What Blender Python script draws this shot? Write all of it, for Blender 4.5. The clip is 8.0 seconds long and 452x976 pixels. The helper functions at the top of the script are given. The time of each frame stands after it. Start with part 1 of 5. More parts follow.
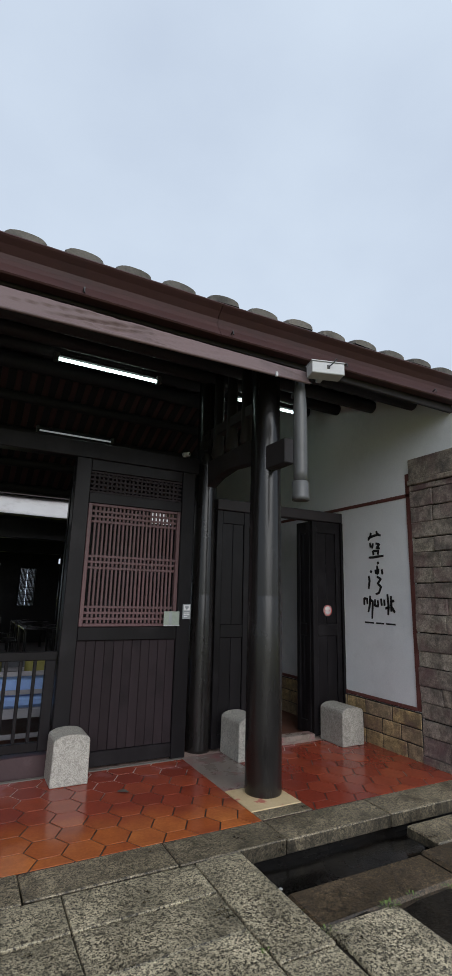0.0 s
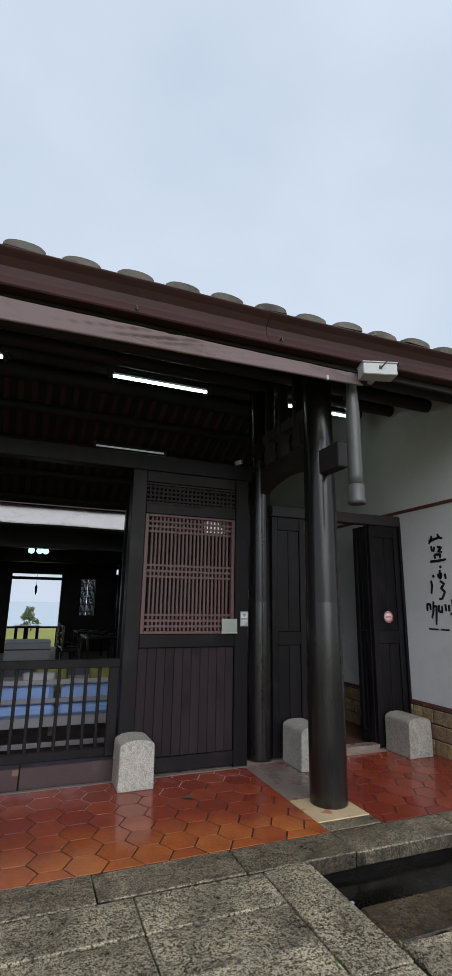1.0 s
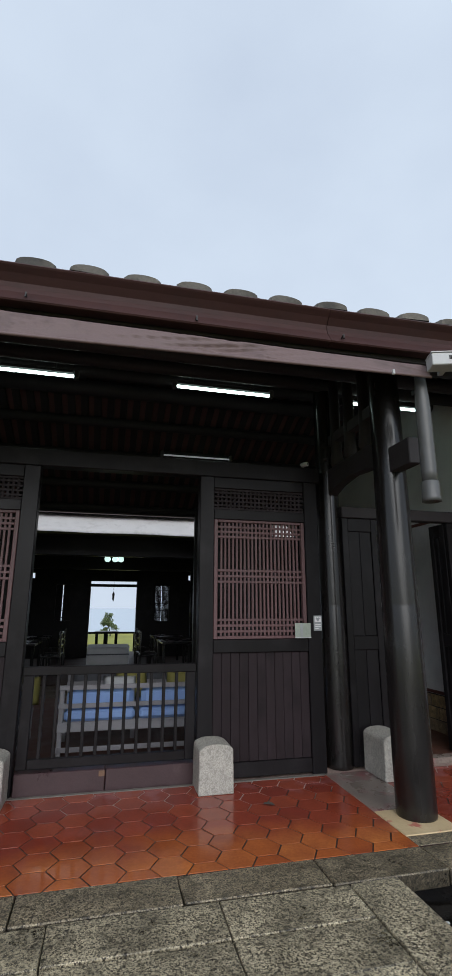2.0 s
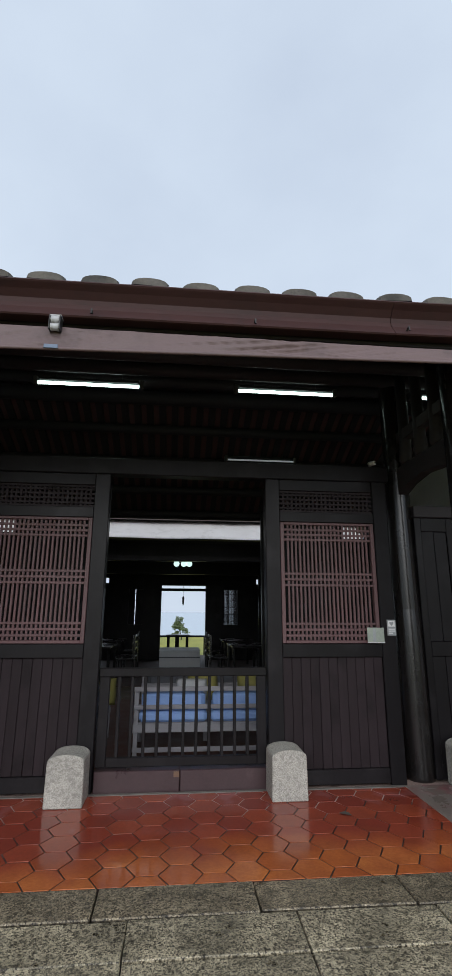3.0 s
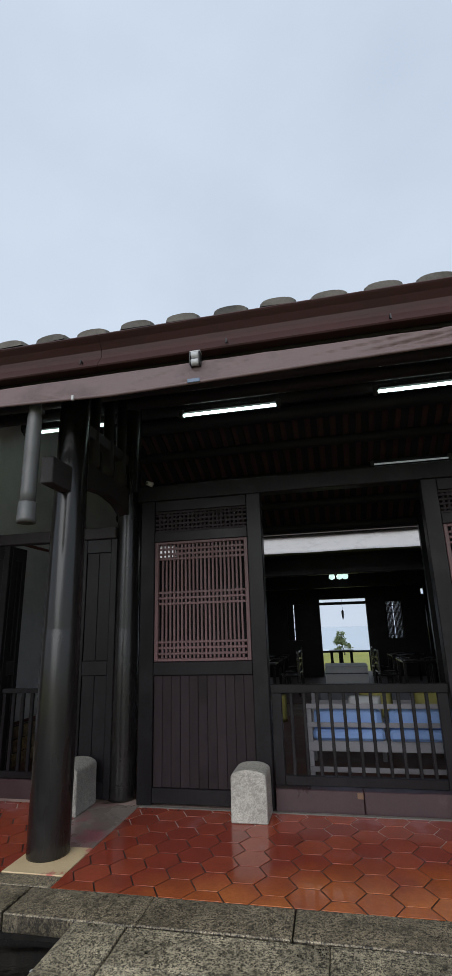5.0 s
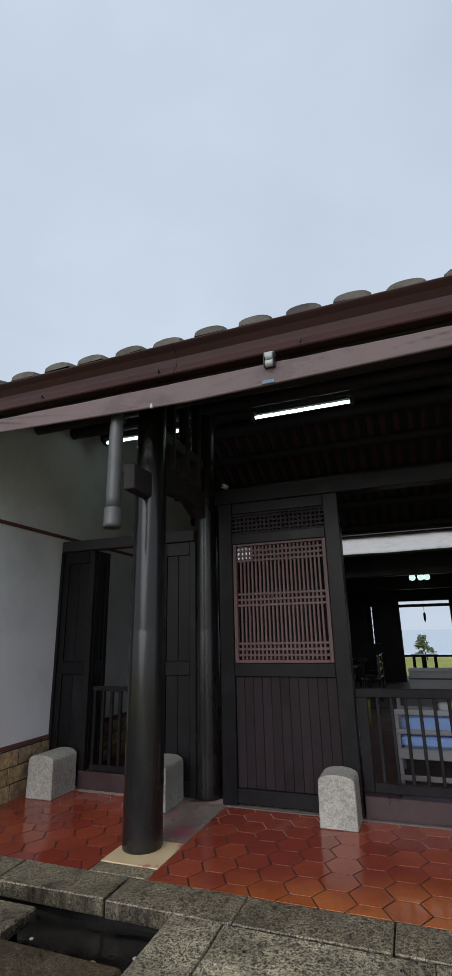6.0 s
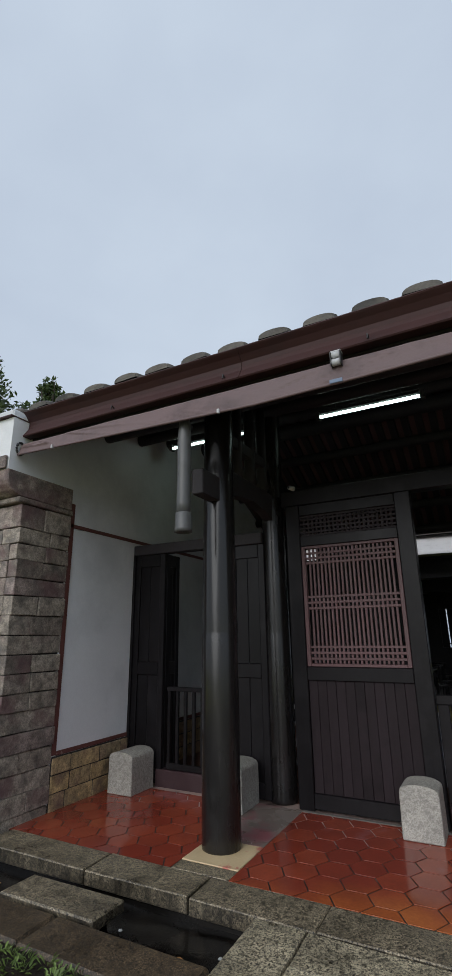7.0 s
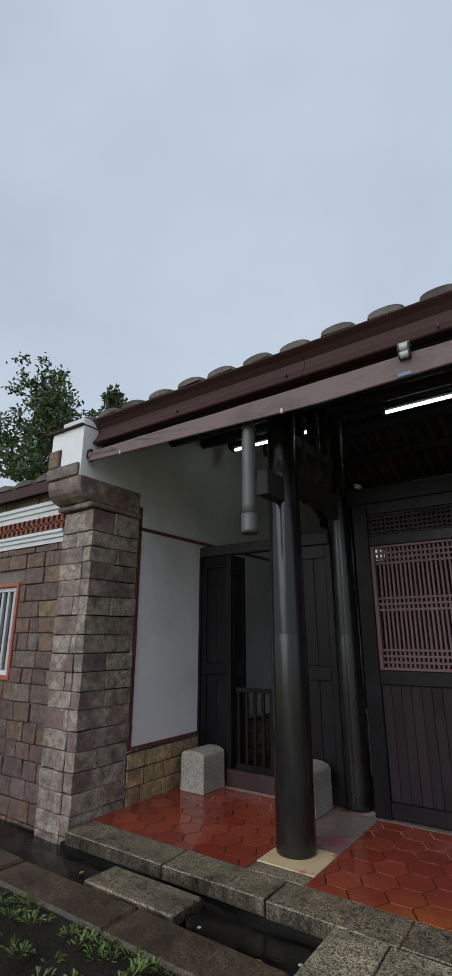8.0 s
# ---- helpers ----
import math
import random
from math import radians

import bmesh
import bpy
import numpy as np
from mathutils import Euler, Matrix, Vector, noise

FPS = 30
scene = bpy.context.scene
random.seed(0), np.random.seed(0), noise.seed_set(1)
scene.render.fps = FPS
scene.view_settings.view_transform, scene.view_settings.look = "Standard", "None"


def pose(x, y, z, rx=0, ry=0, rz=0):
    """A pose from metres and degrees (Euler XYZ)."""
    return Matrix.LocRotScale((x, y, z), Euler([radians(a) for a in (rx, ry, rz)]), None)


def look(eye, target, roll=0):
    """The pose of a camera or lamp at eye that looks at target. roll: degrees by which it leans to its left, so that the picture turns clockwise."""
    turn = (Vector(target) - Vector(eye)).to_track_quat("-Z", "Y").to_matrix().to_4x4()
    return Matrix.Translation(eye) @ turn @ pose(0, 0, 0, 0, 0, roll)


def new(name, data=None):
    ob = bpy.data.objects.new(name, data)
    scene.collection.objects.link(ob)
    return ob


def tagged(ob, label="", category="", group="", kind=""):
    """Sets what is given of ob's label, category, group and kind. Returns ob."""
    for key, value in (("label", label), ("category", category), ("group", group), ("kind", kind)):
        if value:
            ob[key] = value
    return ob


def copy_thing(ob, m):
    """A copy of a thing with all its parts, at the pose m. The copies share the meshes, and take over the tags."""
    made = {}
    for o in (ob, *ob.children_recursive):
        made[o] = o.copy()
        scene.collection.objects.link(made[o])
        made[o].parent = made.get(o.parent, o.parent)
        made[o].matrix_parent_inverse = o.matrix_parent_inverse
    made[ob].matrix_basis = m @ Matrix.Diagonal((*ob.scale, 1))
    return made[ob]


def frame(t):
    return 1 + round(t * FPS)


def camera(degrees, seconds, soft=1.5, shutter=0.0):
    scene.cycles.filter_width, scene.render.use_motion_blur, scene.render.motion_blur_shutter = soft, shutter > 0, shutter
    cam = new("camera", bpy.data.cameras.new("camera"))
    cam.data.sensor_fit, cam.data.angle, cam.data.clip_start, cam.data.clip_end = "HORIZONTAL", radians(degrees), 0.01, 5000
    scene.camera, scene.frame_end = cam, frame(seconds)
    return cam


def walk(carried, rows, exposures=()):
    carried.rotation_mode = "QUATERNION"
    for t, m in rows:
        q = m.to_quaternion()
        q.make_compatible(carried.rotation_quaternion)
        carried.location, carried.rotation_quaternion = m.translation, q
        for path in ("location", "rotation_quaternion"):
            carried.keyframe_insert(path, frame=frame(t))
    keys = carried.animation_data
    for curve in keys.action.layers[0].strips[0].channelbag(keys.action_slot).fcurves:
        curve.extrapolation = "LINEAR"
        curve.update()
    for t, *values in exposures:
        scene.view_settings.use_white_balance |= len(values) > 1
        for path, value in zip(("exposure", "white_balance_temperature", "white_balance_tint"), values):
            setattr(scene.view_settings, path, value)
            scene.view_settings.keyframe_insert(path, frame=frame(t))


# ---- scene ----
cam = camera(49.7, 8.0)
PATH = [
    (0, (-0.057, -4.828, 1.563), (0.847, -3.097, 1.995), 1.5),
    (0.5, (-0.081, -4.833, 1.551), (0.738, -3.064, 2.0), 1.2),
    (1, (-0.09, -4.836, 1.544), (0.622, -3.025, 2.006), 0.9),
    (1.5, (-0.097, -4.83, 1.542), (0.489, -2.976, 2.012), 0.5),
    (1.7, (-0.096, -4.835, 1.551), (0.436, -2.964, 2.02), 0.4),
    (2.8, (-0.077, -4.838, 1.519), (0.165, -2.915, 2.016), 0.1),
    (3, (-0.082, -4.829, 1.54), (0.106, -2.9, 2.031), 0.3),
    (3.5, (-0.071, -4.819, 1.539), (-0.033, -2.883, 2.042), -0.0),
    (4, (-0.078, -4.817, 1.537), (-0.186, -2.889, 2.058), -0.7),
    (4.5, (-0.096, -4.827, 1.54), (-0.351, -2.918, 2.08), -1.3),
    (4.7, (-0.107, -4.828, 1.535), (-0.416, -2.93, 2.084), -1.5),
    (5.8, (-0.174, -4.85, 1.544), (-0.781, -3.03, 2.106), -1.4),
    (6, (-0.19, -4.854, 1.533), (-0.848, -3.053, 2.103), -1.2),
    (6.5, (-0.218, -4.867, 1.541), (-0.993, -3.114, 2.114), -1.0),
    (7, (-0.238, -4.881, 1.549), (-1.124, -3.183, 2.127), -0.7),
    (7.5, (-0.261, -4.895, 1.553), (-1.249, -3.256, 2.135), -0.3),
    (8, (-0.276, -4.897, 1.555), (-1.371, -3.328, 2.136), 0.0),
]
EXPOSURES = [(0.0, 0.0), (1.5, 0.04), (3.5, 0.02), (4.5, 0.0), (6.0, -0.11), (6.5, -0.14), (8.0, -0.25)]
walk(cam, [(t, look(eye, target, roll)) for t, eye, target, roll in PATH], EXPOSURES)

# ---- world and light: rainy overcast day ----
world = bpy.data.worlds.new("overcast_sky")
scene.world = world
world.use_nodes = True
wn, wl = world.node_tree.nodes, world.node_tree.links
wn.clear()
w_out = wn.new("ShaderNodeOutputWorld")
w_sky = wn.new("ShaderNodeTexSky")
w_sky.sky_type = "NISHITA"
w_sky.sun_disc = False
w_sky.sun_elevation = radians(31)
w_sky.sun_rotation = radians(184)
w_sky.air_density, w_sky.dust_density, w_sky.ozone_density = 1.0, 4.0, 1.0
w_co = wn.new("ShaderNodeTexCoord")
w_map = wn.new("ShaderNodeMapping")
w_map.inputs["Scale"].default_value = (1.0, 1.0, 1.7)
w_noise = wn.new("ShaderNodeTexNoise")
w_noise.inputs["Scale"].default_value = 2.0
w_noise.inputs["Detail"].default_value = 6
w_noise.inputs["Roughness"].default_value = 0.48
w_ramp = wn.new("ShaderNodeValToRGB")
w_ramp.color_ramp.elements[0].position = 0.30
w_ramp.color_ramp.elements[0].color = (0.515, 0.597, 0.722, 1)
w_ramp.color_ramp.elements[1].position = 0.68
w_ramp.color_ramp.elements[1].color = (0.615, 0.706, 0.822, 1)
w_cloud = wn.new("ShaderNodeBackground")
w_cloud.inputs["Strength"].default_value = 1.21
w_blue = wn.new("ShaderNodeBackground")
w_blue.inputs["Strength"].default_value = 0.08
w_add = wn.new("ShaderNodeMixShader")
w_add.inputs[0].default_value = 0.88
wl.new(w_co.outputs["Generated"], w_map.inputs["Vector"])
wl.new(w_map.outputs[0], w_noise.inputs["Vector"])
wl.new(w_noise.outputs["Fac"], w_ramp.inputs[0])
wl.new(w_ramp.outputs[0], w_cloud.inputs["Color"])
wl.new(w_sky.outputs[0], w_blue.inputs["Color"])
wl.new(w_blue.outputs[0], w_add.inputs[1])
wl.new(w_cloud.outputs[0], w_add.inputs[2])
wl.new(w_add.outputs[0], w_out.inputs["Surface"])

sun_data = bpy.data.lights.new("sun", "SUN")
sun_data.energy, sun_data.angle, sun_data.color = 1.8, radians(60), (0.98, 0.99, 1.0)
sun = new("sun", sun_data)
sun.matrix_world = look((-0.8, -11, 6.7), (0, 0, 0))


# ---- materials ----
def shader(name):
    m = bpy.data.materials.new(name)
    m.use_nodes = True
    t = m.node_tree
    return m, t, t.nodes["Principled BSDF"]


def tex(t, kind, scale, detail=4.0, rough=0.55, stretch=None, source="Object"):
    co = t.nodes.new("ShaderNodeTexCoord")
    n = t.nodes.new("ShaderNodeTexNoise" if kind == "noise" else "ShaderNodeTexVoronoi")
    n.inputs["Scale"].default_value = scale
    if kind == "noise":
        n.inputs["Detail"].default_value = detail
        n.inputs["Roughness"].default_value = rough
    mp = t.nodes.new("ShaderNodeMapping")
    if stretch:
        mp.inputs["Scale"].default_value = stretch
    t.links.new(co.outputs[source], mp.inputs["Vector"])
    # every object takes its own piece of the pattern
    info = t.nodes.new("ShaderNodeObjectInfo")
    mul = t.nodes.new("ShaderNodeMath")
    mul.operation = "MULTIPLY"
    mul.inputs[1].default_value = 17.0
    t.links.new(info.outputs["Random"], mul.inputs[0])
    t.links.new(mul.outputs[0], mp.inputs["Location"])
    t.links.new(mp.outputs[0], n.inputs["Vector"])
    return n.outputs["Fac"] if kind == "noise" else n.outputs["Distance"]


def ramp(t, fac, stops):
    r = t.nodes.new("ShaderNodeValToRGB")
    e = r.color_ramp.elements
    while len(e) < len(stops):
        e.new(0.5)
    for el, (p, c) in zip(e, stops):
        el.position = p
        el.color = (*c, 1) if len(c) == 3 else c
    t.links.new(fac, r.inputs[0])
    return r.outputs[0]


def mix(t, fac, a, b, mode="MIX"):
    n = t.nodes.new("ShaderNodeMix")
    n.data_type = "RGBA"
    n.blend_type = mode
    for sock, v in ((n.inputs[0], fac), (n.inputs[6], a), (n.inputs[7], b)):
        if hasattr(v, "is_linked"):
            t.links.new(v, sock)
        elif isinstance(v, (int, float)):
            sock.default_value = v
        else:
            sock.default_value = (*v, 1)
    return n.outputs[2]


def random_of(t):
    return t.nodes.new("ShaderNodeObjectInfo").outputs["Random"]


def bump(t, b, height, strength=0.3, dist=0.01):
    n = t.nodes.new("ShaderNodeBump")
    n.inputs["Strength"].default_value = strength
    n.inputs["Distance"].default_value = dist
    t.links.new(height, n.inputs["Height"])
    t.links.new(n.outputs[0], b.inputs["Normal"])


def grey(v):
    return (v, v, v)


def surface(name, dark, light, scale=6, fine=60, rough=(0.45, 0.7), stretch=None, bump_by=0.25, vary=0.25, stain=None, stain_scale=1.6,
            metal=0.0, stain_amount=(0.52, 0.72), bump_dist=0.004, sheen=0.5):
    """Two scales of tone between dark and light, a stain colour in patches, one tone for each object, uneven gloss and fine relief."""
    m, t, b = shader(name)
    big = tex(t, "noise", scale, 5, 0.6, stretch)
    small = tex(t, "noise", fine, 3, 0.6, stretch)
    col = mix(t, ramp(t, big, [(0.3, grey(0)), (0.7, grey(1))]), dark, light)
    col = mix(t, 0.35, col, ramp(t, small, [(0.32, dark), (0.68, light)]))
    if stain:
        spot = ramp(t, tex(t, "noise", stain_scale, 6, 0.65), [(stain_amount[0], grey(0)), (stain_amount[1], grey(0.85))])
        col = mix(t, spot, col, stain)
    tone = ramp(t, random_of(t), [(0, grey(1 - vary)), (1, grey(1.0))])
    col = mix(t, 1.0, col, tone, "MULTIPLY")
    t.links.new(col, b.inputs["Base Color"])
    t.links.new(ramp(t, big, [(0.3, grey(rough[0])), (0.7, grey(rough[1]))]), b.inputs["Roughness"])
    b.inputs["Metallic"].default_value = metal
    b.inputs["Specular IOR Level"].default_value = sheen
    bump(t, b, small, bump_by, bump_dist)
    return m


def granite(name, base, speck_dark, speck_light, scale, rough, patch, bump_by=0.5, patch_col=None, cloud=0.55, drips=False):
    """Speckled stone: fine crystals, cloudy wet tone, lichen spots and dark patches."""
    m, t, b = shader(name)
    s1 = tex(t, "noise", scale, 4, 0.75)
    s2 = tex(t, "noise", scale * 1.9, 2, 0.6)
    mid = tex(t, "noise", 40, 4, 0.7)
    big = tex(t, "noise", 3.2, 6, 0.7)
    col = mix(t, ramp(t, s1, [(0.43, grey(0)), (0.54, grey(1))]), speck_dark, base)
    col = mix(t, ramp(t, s2, [(0.55, grey(0)), (0.63, grey(0.95))]), col, speck_light)
    col = mix(t, ramp(t, mid, [(0.50, grey(0)), (0.62, grey(0.8))]), col, speck_dark)
    col = mix(t, 1.0, col, ramp(t, big, [(0.32, grey(1.0 - cloud)), (0.62, grey(1.22))]), "MULTIPLY")
    mask = ramp(t, tex(t, "noise", 7.0, 8, 0.75), [(patch[0], grey(0)), (patch[1], grey(0.85))])
    col = mix(t, mask, col, patch_col or speck_dark)
    if drips:
        # black algae streaks down the upright faces
        runs = ramp(t, tex(t, "noise", 17, 7, 0.75, (1, 1, 0.10)), [(0.36, grey(0.92)), (0.66, grey(0.22))])
        geo = t.nodes.new("ShaderNodeNewGeometry")
        xyz = t.nodes.new("ShaderNodeSeparateXYZ")
        t.links.new(geo.outputs["Normal"], xyz.inputs[0])
        upright = ramp(t, xyz.outputs["Z"], [(0.35, grey(1)), (0.6, grey(0))])
        col = mix(t, mix(t, 1.0, runs, upright, "MULTIPLY"), col, (0.012, 0.010, 0.008))
    col = mix(t, 1.0, col, ramp(t, random_of(t), [(0, grey(0.80)), (1, grey(1.0))]), "MULTIPLY")
    t.links.new(col, b.inputs["Base Color"])
    t.links.new(ramp(t, big, [(0.3, grey(rough[0])), (0.7, grey(rough[1]))]), b.inputs["Roughness"])
    bump(t, b, s1, bump_by, 0.004)
    return m


def rock(name, tones, stain):
    """Hewn stone: a tone for each block, grain, blotches, dark weathering and a rough face."""
    m, t, b = shader(name)
    base = ramp(t, random_of(t), [(k / (len(tones) - 1), c) for k, c in enumerate(tones)])
    grain = tex(t, "noise", 70, 4, 0.7)
    lumps = tex(t, "noise", 16, 5, 0.65)
    blotch = tex(t, "noise", 5, 5, 0.6)
    col = mix(t, 1.0, base, ramp(t, grain, [(0.32, grey(0.52)), (0.68, grey(1.28))]), "MULTIPLY")
    col = mix(t, 1.0, col, ramp(t, lumps, [(0.32, grey(0.45)), (0.62, grey(1.22))]), "MULTIPLY")
    col = mix(t, ramp(t, blotch, [(0.46, grey(0)), (0.68, grey(0.8))]), col, stain)
    wine = ramp(t, tex(t, "noise", 2.3, 5, 0.6), [(0.50, grey(0)), (0.64, grey(0.72))])
    col = mix(t, wine, col, (0.135, 0.068, 0.072))
    t.links.new(col, b.inputs["Base Color"])
    t.links.new(ramp(t, blotch, [(0.3, grey(0.8)), (0.7, grey(0.5))]), b.inputs["Roughness"])
    n = t.nodes.new("ShaderNodeMix")
    n.data_type = "FLOAT"
    n.inputs[0].default_value = 0.35
    t.links.new(lumps, n.inputs[2])
    t.links.new(grain, n.inputs[3])
    bump(t, b, n.outputs[0], 1.0, 0.018)
    return m


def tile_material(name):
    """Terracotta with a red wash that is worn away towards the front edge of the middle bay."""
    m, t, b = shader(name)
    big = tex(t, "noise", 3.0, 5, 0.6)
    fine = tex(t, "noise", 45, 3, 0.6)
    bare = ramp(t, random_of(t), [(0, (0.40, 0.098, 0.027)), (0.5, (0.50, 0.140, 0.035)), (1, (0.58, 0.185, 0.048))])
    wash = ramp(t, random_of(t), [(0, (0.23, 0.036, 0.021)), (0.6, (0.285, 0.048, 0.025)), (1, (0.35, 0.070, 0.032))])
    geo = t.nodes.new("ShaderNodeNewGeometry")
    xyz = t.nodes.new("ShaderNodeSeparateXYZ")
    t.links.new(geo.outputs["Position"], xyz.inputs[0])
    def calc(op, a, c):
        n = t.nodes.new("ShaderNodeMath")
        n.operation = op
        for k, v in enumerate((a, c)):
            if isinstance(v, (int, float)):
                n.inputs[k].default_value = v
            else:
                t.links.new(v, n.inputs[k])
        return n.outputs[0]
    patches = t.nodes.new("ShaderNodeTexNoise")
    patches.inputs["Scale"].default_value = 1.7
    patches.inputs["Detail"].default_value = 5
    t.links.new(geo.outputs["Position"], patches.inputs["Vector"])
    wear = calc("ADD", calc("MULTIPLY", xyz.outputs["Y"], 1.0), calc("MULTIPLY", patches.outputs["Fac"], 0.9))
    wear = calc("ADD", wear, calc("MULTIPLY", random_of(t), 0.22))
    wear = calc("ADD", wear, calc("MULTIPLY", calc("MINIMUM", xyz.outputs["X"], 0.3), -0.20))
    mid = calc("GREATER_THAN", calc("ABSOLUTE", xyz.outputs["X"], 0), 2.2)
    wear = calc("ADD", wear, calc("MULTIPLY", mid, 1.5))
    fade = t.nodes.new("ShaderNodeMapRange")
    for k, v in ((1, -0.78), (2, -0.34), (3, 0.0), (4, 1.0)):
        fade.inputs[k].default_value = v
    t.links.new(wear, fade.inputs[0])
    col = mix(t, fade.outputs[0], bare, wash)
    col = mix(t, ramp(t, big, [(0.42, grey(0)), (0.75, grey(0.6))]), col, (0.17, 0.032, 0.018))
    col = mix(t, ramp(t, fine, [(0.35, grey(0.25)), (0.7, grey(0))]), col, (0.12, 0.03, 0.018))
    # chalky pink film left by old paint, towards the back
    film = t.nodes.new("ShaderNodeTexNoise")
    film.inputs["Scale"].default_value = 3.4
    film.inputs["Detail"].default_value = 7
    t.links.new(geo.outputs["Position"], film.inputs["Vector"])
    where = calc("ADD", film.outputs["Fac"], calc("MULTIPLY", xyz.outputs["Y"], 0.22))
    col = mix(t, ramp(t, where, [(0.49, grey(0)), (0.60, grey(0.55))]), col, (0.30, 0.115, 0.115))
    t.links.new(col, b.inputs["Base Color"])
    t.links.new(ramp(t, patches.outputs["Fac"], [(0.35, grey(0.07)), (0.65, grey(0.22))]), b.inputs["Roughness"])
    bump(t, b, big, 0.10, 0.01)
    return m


def glow(name, colour, strength):
    m, t, b = shader(name)
    b.inputs["Base Color"].default_value = (0.8, 0.8, 0.8, 1)
    b.inputs["Emission Color"].default_value = (*colour, 1)
    b.inputs["Emission Strength"].default_value = strength
    return m


def leafy(name, dark, light, scale=3.0):
    m, t, b = shader(name)
    geo = t.nodes.new("ShaderNodeNewGeometry")
    col = ramp(t, geo.outputs["Random Per Island"], [(0, dark), (1, light)])
    col = mix(t, 0.35, col, ramp(t, tex(t, "noise", scale, 3), [(0.35, dark), (0.7, light)]))
    t.links.new(col, b.inputs["Base Color"])
    b.inputs["Roughness"].default_value = 0.55
    b.inputs["Transmission Weight"].default_value = 0.0
    return m


DARK = surface("dark_stained_wood", (0.0065, 0.0054, 0.0062), (0.0134, 0.0116, 0.0132), 3, 40, (0.30, 0.5), (1, 1, 0.12), 0.25, 0.15, (0.0233, 0.0212, 0.023), 2.2, sheen=0.18)
COLUMN = surface("black_lacquered_wood", (0.0079, 0.007, 0.0068), (0.0166, 0.0144, 0.014), 2.5, 30, (0.16, 0.34), (1, 1, 0.15), 0.2, 0.1, (0.0288, 0.0289, 0.0296), 1.7, stain_amount=(0.55, 0.8))
PLANK = surface("brown_stained_plank", (0.019, 0.013, 0.0148), (0.0327, 0.0233, 0.0269), 4, 50, (0.45, 0.65), (1, 1, 0.08), 0.3, 0.22, (0.0085, 0.0066, 0.0074), 2.0, sheen=0.16)
LATTICE = surface("red_brown_lattice_wood", (0.0951, 0.0453, 0.0482), (0.1489, 0.076, 0.0795), 5, 60, (0.45, 0.62), (1, 1, 0.3), 0.2, 0.2)
CEILING = surface("smoked_roof_wood", (0.024, 0.020, 0.022), (0.044, 0.037, 0.040), 4, 40, (0.5, 0.7), None, 0.2, 0.2, sheen=0.3)
SOFFIT = surface("red_clay_soffit_tile", (0.093, 0.042, 0.0422), (0.1364, 0.0648, 0.0647), 6, 50, (0.6, 0.8), None, 0.2, 0.3)
PLASTER = surface("white_plaster", (0.7004, 0.7072, 0.7261), (0.824, 0.832, 0.848), 1.6, 70, (0.6, 0.8), None, 0.12, 0.03, (0.4738, 0.4784, 0.4982), 0.9, stain_amount=(0.5, 0.85))
REDTRIM = surface("faded_red_trim", (0.10, 0.030, 0.026), (0.17, 0.060, 0.050), 5, 60, (0.5, 0.7), None, 0.2, 0.1, (0.30, 0.22, 0.20), 9, stain_amount=(0.64, 0.7))
STONE = rock("grey_sandstone", ((0.2632, 0.217, 0.181), (0.3528, 0.2961, 0.2413), (0.4088, 0.348, 0.283), (0.2934, 0.226, 0.2042)), (0.065, 0.0565, 0.051))
DADO = rock("buff_sandstone", ((0.4392, 0.2964, 0.1426), (0.5124, 0.3705, 0.184), (0.3782, 0.2793, 0.1748), (0.5734, 0.4104, 0.1978)), (0.122, 0.0969, 0.0644))
WINGSTONE = rock("brown_sandstone", ((0.1547, 0.0903, 0.0659), (0.212, 0.1366, 0.0803), (0.1375, 0.0864, 0.0774), (0.2407, 0.1506, 0.0831), (0.1146, 0.0697, 0.0619), (0.2006, 0.1617, 0.1404)), (0.0458, 0.0324, 0.031))
MORTAR = surface("dark_mortar", (0.020, 0.017, 0.015), (0.045, 0.040, 0.035), 8, 60, (0.7, 0.9), None, 0.5, 0.1)
PALE_MORTAR = surface("grey_mortar", (0.10, 0.09, 0.08), (0.19, 0.17, 0.15), 8, 60, (0.7, 0.9), None, 0.5, 0.1)
BOLLARD = granite("pale_granite", (0.46, 0.437, 0.3864), (0.2392, 0.2254, 0.1978), (0.5888, 0.5612, 0.506), 120, (0.45, 0.7), (0.64, 0.80), 0.5, (0.2484, 0.2346, 0.1978), 0.15)
PAVING = granite("weathered_granite_paving", (0.5367, 0.4601, 0.3091), (0.0269, 0.022, 0.0158), (0.7092, 0.6165, 0.4344), 82, (0.22, 0.6), (0.54, 0.70), 0.8, (0.0345, 0.0295, 0.0209))
KERB = granite("granite_kerb", (0.3249, 0.2653, 0.175), (0.0211, 0.0172, 0.0114), (0.5268, 0.4407, 0.3), 82, (0.22, 0.55), (0.52, 0.68), 0.8, (0.0299, 0.0245, 0.0165), drips=True)
WORN = granite("worn_kerb_stone", (0.112, 0.0753, 0.0418), (0.0183, 0.0136, 0.0081), (0.2487, 0.1722, 0.0958), 85, (0.35, 0.65), (0.45, 0.7), 0.7, (0.0373, 0.0258, 0.0157), drips=True)
